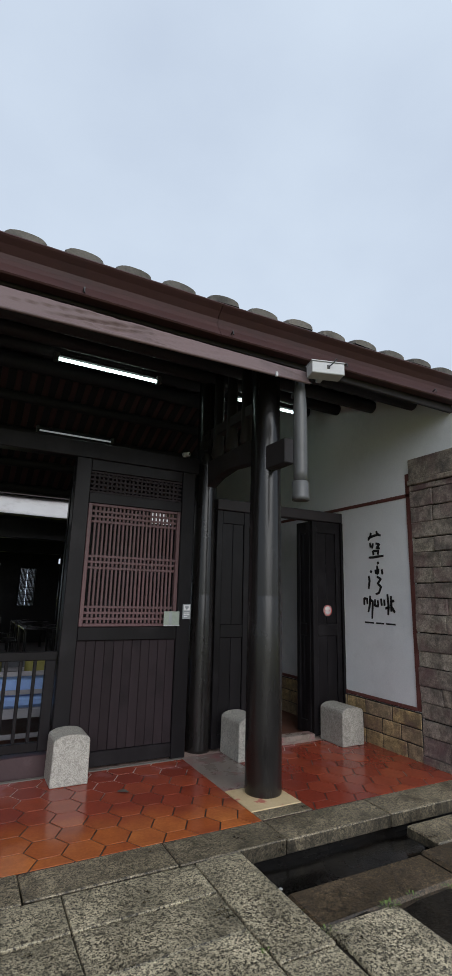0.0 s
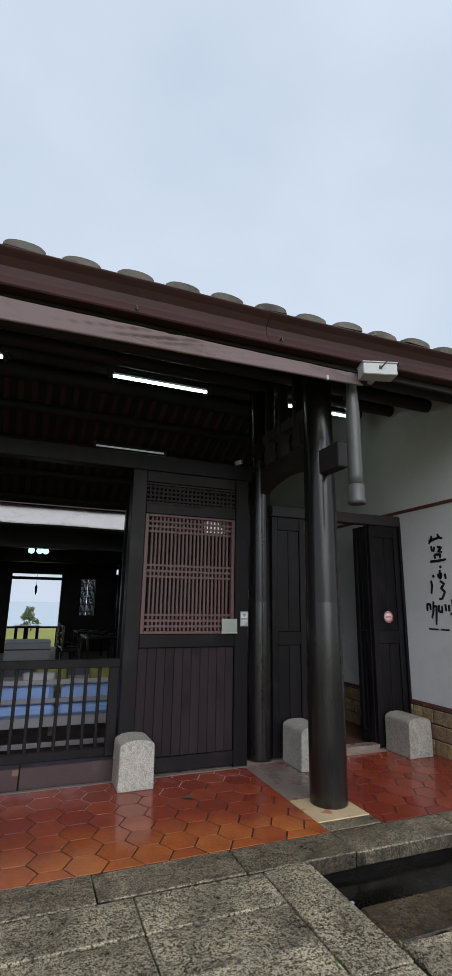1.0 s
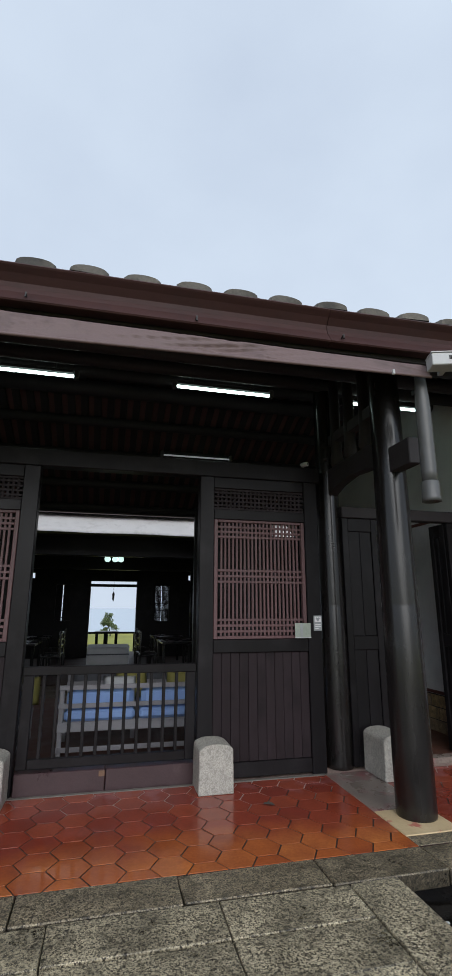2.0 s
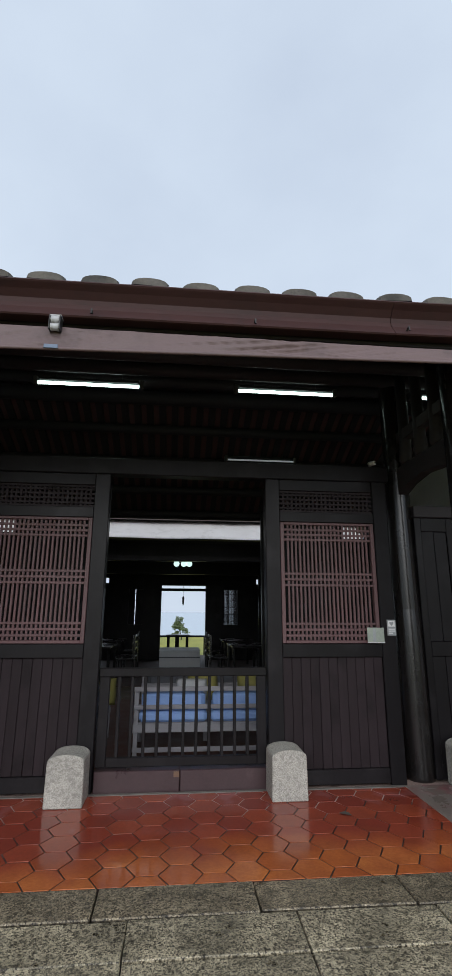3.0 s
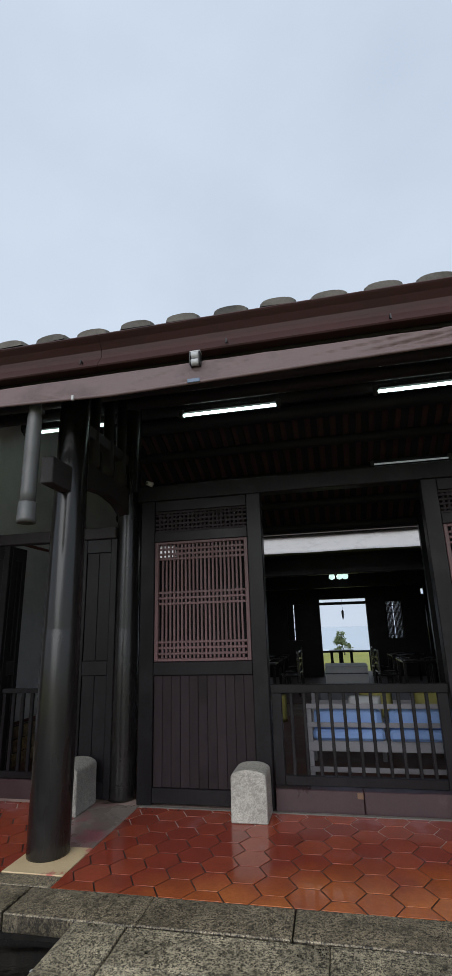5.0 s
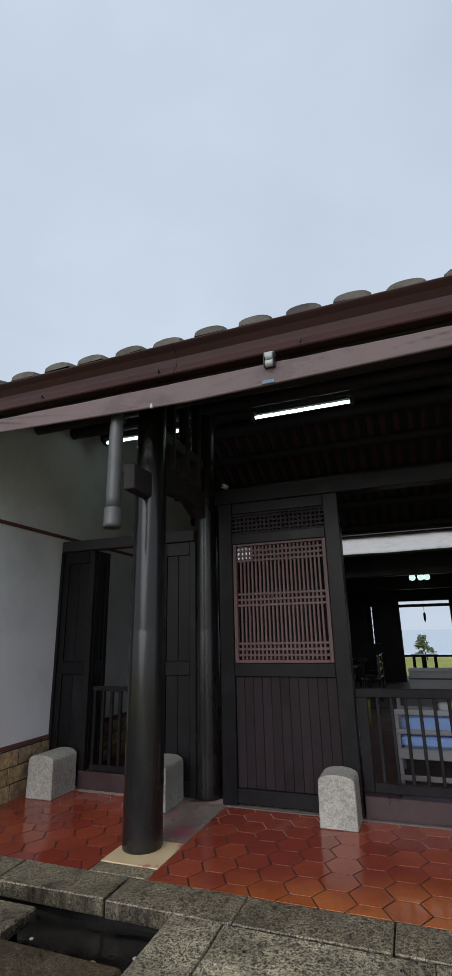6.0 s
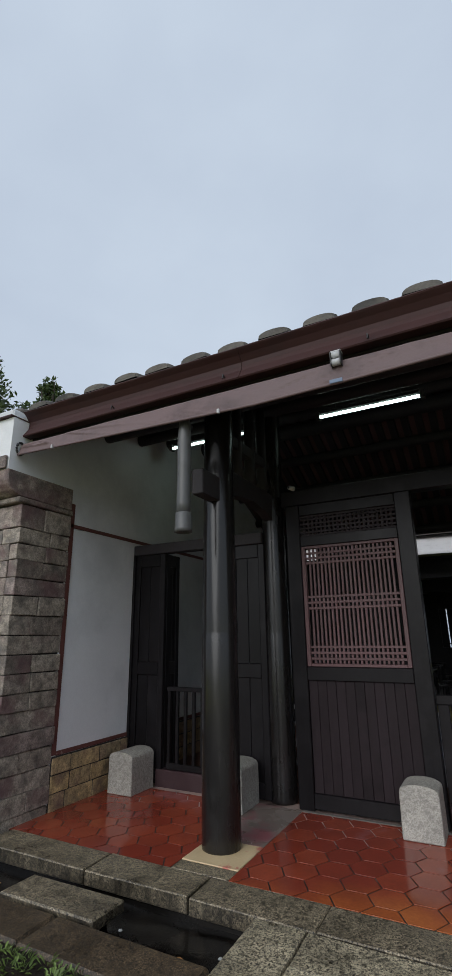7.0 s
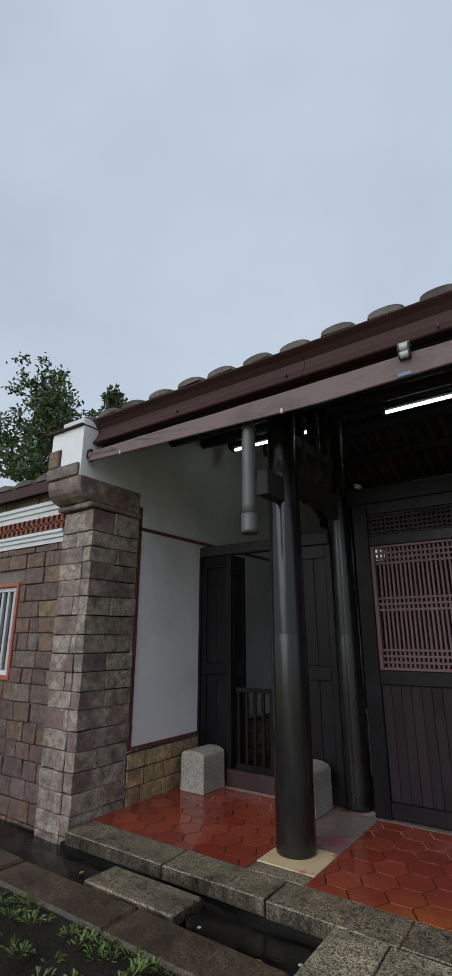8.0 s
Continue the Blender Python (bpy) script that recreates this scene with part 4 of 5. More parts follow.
# brown chest with a patterned cloth behind the barred side gate
chest = thing("chest", (-3.10, 0.75, 0), "brown wooden chest with a patterned cloth, behind the side gate", "chest")
part("body", box(-0.28, 0.35, 0, 0.42, 0.0, 0.62, 0.01), BROWNBOX, chest)
part("lid", box(-0.30, 0.37, -0.02, 0.44, 0.6205, 0.66, 0.008), BROWNBOX, chest)
cl = part("cloth", box(-0.20, 0.20, -0.028, -0.0205, 0.42, 0.66, 0.003), GREYCLOTH, chest, "dark cloth with pale flecks")
for i in range(14):
    x, z = -0.17 + RNG.random() * 0.34, 0.44 + RNG.random() * 0.2
    part("fleck", box(x - 0.015, x + 0.015, -0.031, -0.0285, z - 0.012, z + 0.012, 0), CLOTH, cl)

# unseen walls on both sides of the hall's open middle, added to block court daylight
for s in (-1, 1):
    # with a high clerestory gap near each side wall
    for xa, xb, za, zb in ((1.52, 3.12, -0.012, 3.46), (3.12, wall_x(s) - 0.001, -0.012, 2.95), (3.12, wall_x(s) - 0.001, 3.25, 3.46), (3.62, wall_x(s) - 0.001, 2.95, 3.25)):
        tagged(link("wall_hall_back", box(*sorted((s * xa, s * xb)), 4.50, 4.62, za, zb, 0), DARK), "added dark wall that keeps court daylight from behind the lattice", "wall", kind="structure")

# inner court: white canvas blind on the rear hall's front
def court_awning(u, v):
    x = -4.2 + 8.4 * u
    sag = 0.010 * math.sin(x * 3.1) * v + 0.012 * noise.noise((x * 1.5, v * 2, 1))
    crease = sum(0.05 * max(0.0, 0.10 - abs(noise.noise((x * f + v * g, v * 0.4, z)))) / 0.10 * max(0.0, noise.noise((x * 0.7, v, z + 3)) + 0.1) for f, g, z in ((1.3, 1.2, 21), (2.1, -1.0, 27)))
    return (x, 6.75 - 0.75 * v - crease, 3.66 - 0.555 * v + sag * 0.5)


ca = tagged(link("canvas_blind", sheet(court_awning, 160, 8), TARP, smooth=True), "white canvas rain blind sloping over the inner court", "awning")
thicken(ca, 0.006)
rear = tagged(link("roof_rear", prism([(6.45, 3.60), (9.2, 4.9), (13.4, 3.2), (13.4, 3.35), (9.2, 5.1), (6.45, 3.75)], 12.4, "x"), ROOFING), "roof of the rear dining hall", "roof", kind="structure")
rear.location = (-6.2, 0, 0)
tagged(link("ceiling_rear", box(-6, 6, 6.7, 12.2, 3.10, 3.16, 0), CEILING), "dark boarded ceiling of the rear hall", "ceiling", kind="structure")
tagged(link("beam_rear", box(-6, 6, 6.66, 6.86, 2.68, 3.0995, 0.01), DARK), "dark front beam of the rear hall", "beam", kind="structure")
tagged(link("beam_rear_inner", box(-6, 6, 9.1, 9.3, 2.55, 3.0995, 0.01), DARK), "dark cross beam inside the rear hall", "beam", kind="structure")
for s in (-1, 1):
    tagged(link("wall_rear_side", box(*sorted((s * 6.0, s * 6.25)), 4.76, 12.3, -0.3, 3.6, 0), PLASTER), "side wall of the inner court and rear hall", "wall", kind="structure")
    for y in (6.75, 9.2):
        tagged(link("rear_column", lathe([(0.13, 0), (0.13, 3.095)], 24), COLUMN, smooth=True), "dark round column of the rear hall", "column", "rear columns", "structure").location = (s * 2.35, y, 0)
# far wall with its door to the sea, side doors and two lattice windows
DOOR_Y = 12.0
AX = 0.15                                  # the rear hall's own middle
spans = ((-6.0, -3.20, 0.0, 3.1), (-2.34, AX - 0.74, 0.0, 3.1), (AX + 0.74, 2.62, 0.0, 3.1), (3.48, 6.0, 0.0, 3.1), (-3.20, -2.34, 2.62, 3.1), (2.62, 3.48, 2.62, 3.1), (AX - 0.74, AX + 0.74, 2.385, 3.1))
WX = (-1.66, 1.49)
for xa, xb, za, zb in spans:
    w = next((w for w in WX if xa < w < xb), None)
    if w is None:
        tagged(link("wall_far", box(xa, xb, DOOR_Y, DOOR_Y + 0.2, za, zb, 0), DARK), "dark rear wall of the dining hall", "wall", kind="structure")
    else:
        for a, b, c, d in ((xa, w, 0.0, 3.1), (w + 0.48, xb, 0.0, 3.1), (w, w + 0.48, 0.0, 1.12), (w, w + 0.48, 2.25, 3.1)):
            tagged(link("wall_far", box(a, b, DOOR_Y, DOOR_Y + 0.2, c, d, 0), DARK), "dark rear wall of the dining hall", "wall", kind="structure")
        win = thing("window_1" if w < 0 else "window_2", (w, DOOR_Y + 0.05, 1.12), "small shuttered lattice window letting in a slit of daylight", "window", kind="structure")
        if w < 0:
            part("shutter", box(0.0, 0.20, 0.02, 0.05, 0, 1.13, 0.003), DARK, win)
            part("shutter", box(0.226, 0.48, 0.02, 0.05, 0, 1.13, 0.003), DARK, win)
        else:
            for k in range(12):
                part("bar", box(0.002 + k * 0.040, 0.0375 + k * 0.040 - (0.012 if k == 5 else 0), 0.02, 0.05, 0, 1.13, 0.002), DARK, win)
        for k in range(5):
            part("slat", box(0.0, 0.48, 0.0, 0.018, 0.1 + k * 0.22, 0.125 + k * 0.22, 0.002), DARK, win)
tagged(link("door_head", box(AX - 0.74, AX + 0.74, DOOR_Y + 0.01, DOOR_Y + 0.06, 2.20, 2.29, 0.004), DARK), "dark transom bar over the far door", "door head", kind="structure")
for xa, xb, leaf in ((-3.20, -2.34, -2.44), (2.62, 3.48, 2.84)):
    tagged(link("door_head", box(xa, xb, DOOR_Y + 0.01, DOOR_Y + 0.06, 2.38, 2.45, 0.004), DARK), "dark transom bar over a rear side door", "door head", kind="structure")
    tagged(link("door_post", box(*sorted((leaf, -2.34 if leaf < 0 else 2.62)), DOOR_Y + 0.01, DOOR_Y + 0.06, 0.0, 2.3795, 0.004), DARK), "dark timber post beside a rear side door", "door post", kind="structure")
# pendant spotlights
spot = thing("ceiling_spotlights", (0.09, 7.6, 2.70), "cluster of three lit white spot bulbs on a bar", "lamp")
part("stem", tube([(0, 0, 0.05), (0, 0, 0.40)], 0.012, 8), BLACKMETAL, spot)
part("bar", box(-0.56, 0.56, -0.01, 0.01, 0.152, 0.164, 0.002), STEEL, spot)
for x in (-0.20, -0.015, 0.12):
    bulb = part("bulb", lathe([(0.02, -0.07), (0.06, -0.05), (0.075, 0.0), (0.06, 0.05), (0.025, 0.07)], 16), BULB, spot, "glowing bulb", True)
    bulb.location = (x, 0, 0)
# white covered counter between the table rows
tb = thing("covered_table", (0.015, 5.9, 0.0), "long table under a white cloth between the seats", "table")
part("cloth", box(-0.42, 0.42, 0, 0.9, 0.30, 0.74, 0.02), CLOTH, tb)
part("runner", box(-0.43, 0.43, -0.004, 0.904, 0.7405, 0.752, 0.003), CLOTH, tb, "white runner")
part("band", box(-0.425, 0.425, -0.012, -0.0005, 0.60, 0.625, 0.002), GREYCLOTH, tb, "grey band")
for x in (-0.36, 0.36):
    for y in (0.1, 0.8):
        part("leg", box(x - 0.03, x + 0.03, y - 0.03, y + 0.03, 0, 0.2995, 0.004), DARK, tb)


def dining_chair():
    ob = thing("dining_chair", (0, 0, 0), "dark lacquered dining chair with slatted back", "chair", "dining chairs")
    for x in (-0.19, 0.19):
        for y in (-0.18, 0.18):
            part("leg", box(x - 0.018, x + 0.018, y - 0.018, y + 0.018, 0, 0.44 if y < 0 else 0.98, 0.004), COLUMN, ob)
    part("seat", box(-0.22, 0.22, -0.22, 0.20, 0.441, 0.475, 0.01), COLUMN, ob)
    for z in (0.62, 0.76, 0.92):
        part("back_slat", box(-0.172, 0.172, 0.17, 0.19, z, z + 0.05, 0.004), COLUMN, ob)
    return ob


def dining_table():
    ob = thing("dining_table", (0, 0, 0), "dark lacquered dining table", "table", "dining tables")
    part("tabletop", box(-0.45, 0.45, -0.7, 0.7, 0.71, 0.75, 0.006), COLUMN, ob)
    for x in (-0.4, 0.4):
        for y in (-0.62, 0.62):
            part("leg", box(x - 0.03, x + 0.03, y - 0.03, y + 0.03, 0, 0.7095, 0.004), COLUMN, ob)
    return ob


dt = dining_table()
dt.matrix_basis = pose(-2.0, 7.8, 0)
for x, y in ((-2.0, 10.0), (1.7, 7.8), (1.7, 10.0)):
    copy_thing(dt, pose(x, y, 0))
dc = dining_chair()
dc.matrix_basis = pose(-1.25, 7.5, 0, 0, 0, -82)
for x, y, a in ((-1.25, 8.2, -95), (-2.7, 7.5, 90), (-2.7, 8.2, 84), (-1.3, 9.8, -88), (-2.7, 9.9, 92), (0.95, 7.5, 88), (0.95, 8.2, 96), (2.45, 7.5, -90), (2.45, 8.2, -84), (0.98, 9.8, 90), (2.45, 9.9, -92)):
    copy_thing(dc, pose(x, y, 0, 0, 0, a))

# deck rail, table and shrub outside the far door
rail = thing("deck_railing", (0, 15.0, -0.53), "dark timber railing of the deck towards the sea", "railing")
part("top_rail", box(-8, 8, -0.04, 0.04, 1.10, 1.17, 0.005), DARK, rail)
for k in range(15):
    part("post", box(-7.75 + k * 1.1 - 0.045, -7.75 + k * 1.1 + 0.045, -0.045, 0.045, 0, 1.0995, 0.005), DARK, rail)
ot = thing("garden_table", (0.0, 13.9, -0.4), "dark timber garden table on the deck", "table")
part("tabletop", box(-0.42, 0.42, -0.3, 0.3, 1.06, 1.11, 0.005), DARK, ot)
for x in (-0.34, 0, 0.34):
    part("leg", box(x - 0.05, x + 0.05, -0.05, 0.05, 0, 1.0595, 0.005), DARK, ot)
wc = tagged(link("wind_chime", tube([(0.135, 11.8, 2.03), (0.135, 11.8, 1.97), (0.135, 11.8, 1.80), (0.135, 11.8, 1.73)], [0.01, 0.04, 0.03, 0.008], 10), BLACKMETAL), "small dark wind chime hanging in the far doorway", "wind chime")
part("cord", tube([(0.135, 11.8, 2.03), (0.135, 11.8, 3.1)], 0.004, 6), BLACKMETAL, wc)


# ---- trees and weeds ----
def leaves_bm(points, size, per, spread, rng):
    """Tufts of small pointed leaves about each point."""
    vs, fs = [], []
    for p in points:
        for _ in range(per):
            c = Vector(p) + Vector((rng.gauss(0, spread), rng.gauss(0, spread), rng.gauss(0, spread * 0.8)))
            d = Vector((rng.uniform(-1, 1), rng.uniform(-1, 1), rng.uniform(-0.3, 1))).normalized()
            s = d.orthogonal().normalized()
            s = (s + d.cross(s) * rng.uniform(-1, 1)).normalized()
            l = size * rng.uniform(0.7, 1.4)
            n = len(vs)
            vs += [c, c + d * l * 0.5 + s * l * 0.22, c + d * l, c + d * l * 0.5 - s * l * 0.22]
            fs.append((n, n + 1, n + 2, n + 3))
    me = bpy.data.meshes.new("crown")
    me.from_pydata([tuple(v) for v in vs], [], fs)
    return me


def tree(x, y, z0, height, spread_r, crown_from, tufts, seed, label, leaf=0.16, lean=(0, 0), per=22, foliage=LEAF):
    rng = random.Random(seed)
    ob = thing("tree", (x, y, z0), label, "tree")
    top = Vector((lean[0], lean[1], height * 0.92))
    trunk = [Vector((0, 0, 0)), Vector((0.1, 0.05, height * 0.25)), Vector((lean[0] * 0.3, lean[1] * 0.3, height * 0.5)), Vector((lean[0] * 0.7, lean[1] * 0.7, height * 0.75)), top]
    part("trunk", tube(trunk, [height * 0.028, height * 0.022, height * 0.017, height * 0.011, height * 0.004], 12), BARK, ob, "", True)
    pts = []
    for i in range(tufts):
        f = crown_from + (1 - crown_from) * rng.random() ** 0.9
        base = trunk[2].lerp(top, (f - crown_from) / (1 - crown_from) * 0.9)
        a = rng.uniform(0, 2 * math.pi)
        reach = spread_r * (1.05 - 0.75 * (f - crown_from) / (1 - crown_from)) * rng.uniform(0.45, 1.05)
        end = Vector((base.x + reach * math.cos(a), base.y + reach * math.sin(a), height * f + reach * rng.uniform(0.0, 0.35)))
        mid = base.lerp(end, 0.55) + Vector((0, 0, rng.uniform(-0.1, 0.12) * reach))
        part("limb", tube([base, mid, end], [height * 0.008, height * 0.005, height * 0.002], 6), BARK, ob)
        for s in (0.45, 0.62, 0.78, 0.9, 1.0):
            q = base.lerp(mid, s / 0.55) if s < 0.55 else mid.lerp(end, (s - 0.55) / 0.45)
            for _ in range(3):
                pts.append(q + Vector((rng.gauss(0, 0.26), rng.gauss(0, 0.26), rng.gauss(0.05, 0.2))) * (spread_r / 2.4))
    me = leaves_bm(pts, leaf, per, 0.075 * spread_r / 2.4, rng)
    me.materials.append(foliage)
    crown = new("crown", me)
    crown.parent = ob
    crown["label"] = "loose dark green foliage"
    return ob


tree(-12.9, 2.1, -0.3, 8.6, 3.3, 0.42, 34, 3, "tall dark green tree behind the stone side wing", 0.12, (1.5, 0.6), 40)
tree(-19.6, 12.0, -0.3, 15.0, 1.5, 0.86, 18, 5, "thin tree top showing over the roof", 0.18)
tree(0.19, 27.0, -0.5, 1.62, 0.6, 0.25, 18, 11, "small shrub on the grass by the sea", 0.10, (0, 0), 9, PALELEAF)

# ---- writing on the side panel: brush strokes, a name, drawn as plain shapes ----
sign = thing("brush_sign", (WALL_X - 0.001, -0.52, 1.30), "black brush-stroke emblem painted on the white wall", "sign")


def stroke(pts, widths):
    """A flat ink stroke on the wall: (along the wall, up) pairs, with its own width at each."""
    bm = bmesh.new()
    rows = []
    for i, (a, b) in enumerate(pts):
        p, q = pts[max(i - 1, 0)], pts[min(i + 1, len(pts) - 1)]
        dx, dz = q[0] - p[0], q[1] - p[1]
        n = math.hypot(dx, dz) or 1
        w = widths[i] / 2
        # towards the street is along -y
        rows.append([bm.verts.new((h, -(a + s * -dz / n * w), b + s * dx / n * w)) for s in (-1, 1) for h in (0.0, -0.0035)])
    for r0, r1 in zip(rows, rows[1:]):
        bm.faces.new((r0[1], r1[1], r1[3], r0[3]))
        bm.faces.new((r0[0], r0[1], r1[1], r1[0]))
        bm.faces.new((r0[2], r1[2], r1[3], r0[3]))
    return bm


for pts in (
    [(-0.10, 0.985), (-0.02, 1.005), (0.08, 1.02)], [(-0.05, 1.05), (-0.06, 1.01), (-0.10, 0.96)], [(0.04, 1.06), (0.05, 1.02), (0.11, 1.00)],
    [(-0.07, 0.93), (-0.06, 0.87)], [(-0.02, 0.92), (-0.04, 0.86)], [(0.02, 0.915), (0.08, 0.90), (0.03, 0.86), (0.09, 0.85)],
    [(-0.03, 0.83), (-0.02, 0.78)], [(-0.03, 0.83), (0.06, 0.825), (0.05, 0.78)], [(-0.10, 0.755), (0.0, 0.755), (0.14, 0.765)],
    [(0.04, 0.70), (0.05, 0.67)], [(-0.08, 0.60), (-0.06, 0.575)], [(0.0, 0.61), (0.01, 0.56)], [(0.05, 0.62), (0.04, 0.56)], [(0.10, 0.61), (0.11, 0.55)], [(0.03, 0.655), (0.03, 0.55)],
    [(-0.11, 0.54), (-0.10, 0.48), (-0.12, 0.39)], [(0.02, 0.53), (0.08, 0.50), (0.03, 0.45), (0.08, 0.41), (0.04, 0.34), (-0.01, 0.33)],
    [(-0.20, 0.28), (-0.20, 0.20)], [(-0.20, 0.28), (-0.15, 0.27), (-0.15, 0.21)], [(-0.10, 0.31), (-0.11, 0.20), (-0.14, 0.12)], [(-0.12, 0.26), (-0.06, 0.25), (-0.08, 0.05)], [(-0.02, 0.27), (-0.03, 0.20), (0.02, 0.19), (0.02, 0.26)],
    [(0.07, 0.28), (0.08, 0.20)], [(0.12, 0.27), (0.12, 0.20)], [(0.17, 0.33), (0.18, 0.20), (0.17, 0.10)], [(0.13, 0.17), (0.20, 0.19)], [(0.22, 0.31), (0.22, 0.14)], [(0.22, 0.25), (0.27, 0.26)], [(0.22, 0.20), (0.27, 0.13)],
):
    n = len(pts)
    fine = []
    for i in range(n - 1):
        for k in range(4):
            s = k / 4
            fine.append((pts[i][0] * (1 - s) + pts[i + 1][0] * s, pts[i][1] * (1 - s) + pts[i + 1][1] * s))
    fine.append(pts[-1])
    part("stroke", stroke(fine, [0.026 * (0.65 + 0.5 * math.sin(0.6 + 2.4 * j / len(fine))) for j in range(len(fine))]), INK, sign)
for a0, a1 in ((-0.20, -0.055), (-0.02, 0.10), (0.135, 0.27)):
    part("name_bar", box(-0.0035, 0.0, -a1, -a0, -0.006, 0.012, 0), INK, sign, "small line of a name, as a bar")

# ---- gutter trenches, paving and kerbs ----
for s, nm in ((-1, "trench_west"), (1, "trench_east")):
    xa, xb = sorted((s * 1.69, s * 8.0))
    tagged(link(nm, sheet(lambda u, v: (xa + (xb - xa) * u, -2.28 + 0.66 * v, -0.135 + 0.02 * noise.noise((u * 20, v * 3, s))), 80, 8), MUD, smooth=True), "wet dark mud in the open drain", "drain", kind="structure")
    xa, xb = sorted((s * 1.70, s * 9.0))
    tagged(link("soil_west" if s < 0 else "soil_east", sheet(lambda u, v: (xa + (xb - xa) * u, -9 + 6.42 * v, -0.045 + 0.05 * noise.noise((u * 18, v * 14, s)) + 0.02 * noise.noise((u * 60, v * 50, s))), 120, 90), SOIL, smooth=True), "wet dark soil with puddles beside the path", "soil", kind="structure")
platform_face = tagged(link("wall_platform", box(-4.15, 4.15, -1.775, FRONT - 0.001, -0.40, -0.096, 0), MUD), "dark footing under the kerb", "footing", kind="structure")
path_bed = tagged(link("path", box(-1.67, 1.67, -9.0, -1.80, -0.40, -0.03, 0), MORTAR), "straight granite path that leads up to the hall", "path", kind="structure")
kerb = thing("kerb", (0, 0, 0), "speckled granite kerb edging the tiled porch", "kerb", kind="structure")
cuts = [-4.07, -3.0, -2.15, -1.33, -0.477, 0.415, 1.285, 2.05, 3.0, 4.07]
for a, b in zip(cuts, cuts[1:]):
    part("stone", rough_box(a + 0.004, b - 0.004, -1.80, FRONT - 0.002, -0.095, RNG.uniform(-0.004, 0.002), 0.006, 0.004, RNG), KERB, kerb)
for s in (-1, 1):
    part("stone", rough_box(*sorted((CX + s * 2.035, CX + s * 2.49)), FRONT + 0.004, -1.355, -0.1, 0.0, 0.006, 0.003, RNG), KERB, kerb)
    # far bank of the drain
    bank = thing("drain_bank", (0, 0, 0), "worn long stones along the open drain", "kerb", kind="structure")
    xs = [1.705, 2.75, 3.9, 5.1, 6.3, 7.6]
    for a, b in zip(xs, xs[1:]):
        part("stone", rough_box(*sorted((s * (a + 0.004), s * (b - 0.004))), -2.585, -2.275, -0.38, RNG.uniform(-0.015, -0.003), 0.018, 0.006, RNG), WORN, bank)
    cov = tagged(link("drain_cover", rough_box(*sorted((s * 2.49, s * 3.27)) if s < 0 else (2.95, 3.72), -2.27, -1.98, -0.075, 0.0, 0.010, 0.006, RNG), KERB), "granite slab laid across the open drain", "drain cover", "drain covers")
    # supports of the cover
    tagged(link("drain_ledge", box(*sorted((s * 2.6, s * 3.1)) if s < 0 else (3.1, 3.6), -2.25, -2.0, -0.36, -0.0755, 0.006), MORTAR), "stone block under the drain cover", "ledge", kind="structure")

# path slabs: long edge stones and rows between them
path = path_bed
for s in (-1, 1):
    ys = [-1.81, -2.72, -3.6, -4.6, -5.6, -6.6, -7.8, -9.0]
    for a, b in zip(ys, ys[1:]):
        part("slab", rough_box(*sorted((s * 1.375, s * 1.685)), b + 0.004, a - 0.004, -0.06, RNG.uniform(-0.006, 0.0), 0.004, 0.003, RNG), PAVING, path)
row_y = [-1.81, -2.125, -2.455, -2.80, -3.15, -3.5, -3.9, -4.3, -4.7, -5.1, -5.6, -6.1, -6.6, -7.1, -7.6, -8.1, -8.55, -9.0]
for i, (a, b) in enumerate(zip(row_y, row_y[1:])):
    joints = [-1.37, -0.285, 0.60, 1.37] if i < 2 else ([-1.37, -0.75, 0.12, 0.95, 1.37] if i % 2 else [-1.37, -0.4, 0.5, 1.37])
    for xa, xb in zip(joints, joints[1:]):
        part("slab", rough_box(xa + 0.004, xb - 0.004, b + 0.004, a - 0.004, -0.06, RNG.uniform(-0.007, 0.0), 0.004, 0.003, RNG), PAVING, path)
# loose paving beside the path on the right
side_paving = thing("side_paving", (0, 0, 0), "worn granite slabs beside the drain", "paving", kind="structure")
for xa, xb, ya, yb in ((1.72, 2.20, -3.10, -2.60), (1.72, 2.20, -3.7, -3.11), (2.22, 2.75, -4.2, -3.45)):
    part("slab", rough_box(xa, xb, ya, yb, -0.08, -0.012, 0.012, 0.008, RNG), PAVING, side_paving)

# column strips between the tile fields
for s in (-1, 1):
    xa, xb = sorted((CX + s * 2.035, CX + s * 2.49))
    tagged(link("column_pad", box(xa, xb, -1.35, -0.92, -0.012, 0.004, 0.004), PAD), "cream cement pad under the porch column with red paint marks", "cement pad", kind="structure")
    tagged(link("column_strip", box(xa, xb, -0.915, 0.0, -0.012, 0.001, 0.003), BAND), "wet grey cement strip between the columns", "cement strip", kind="structure")


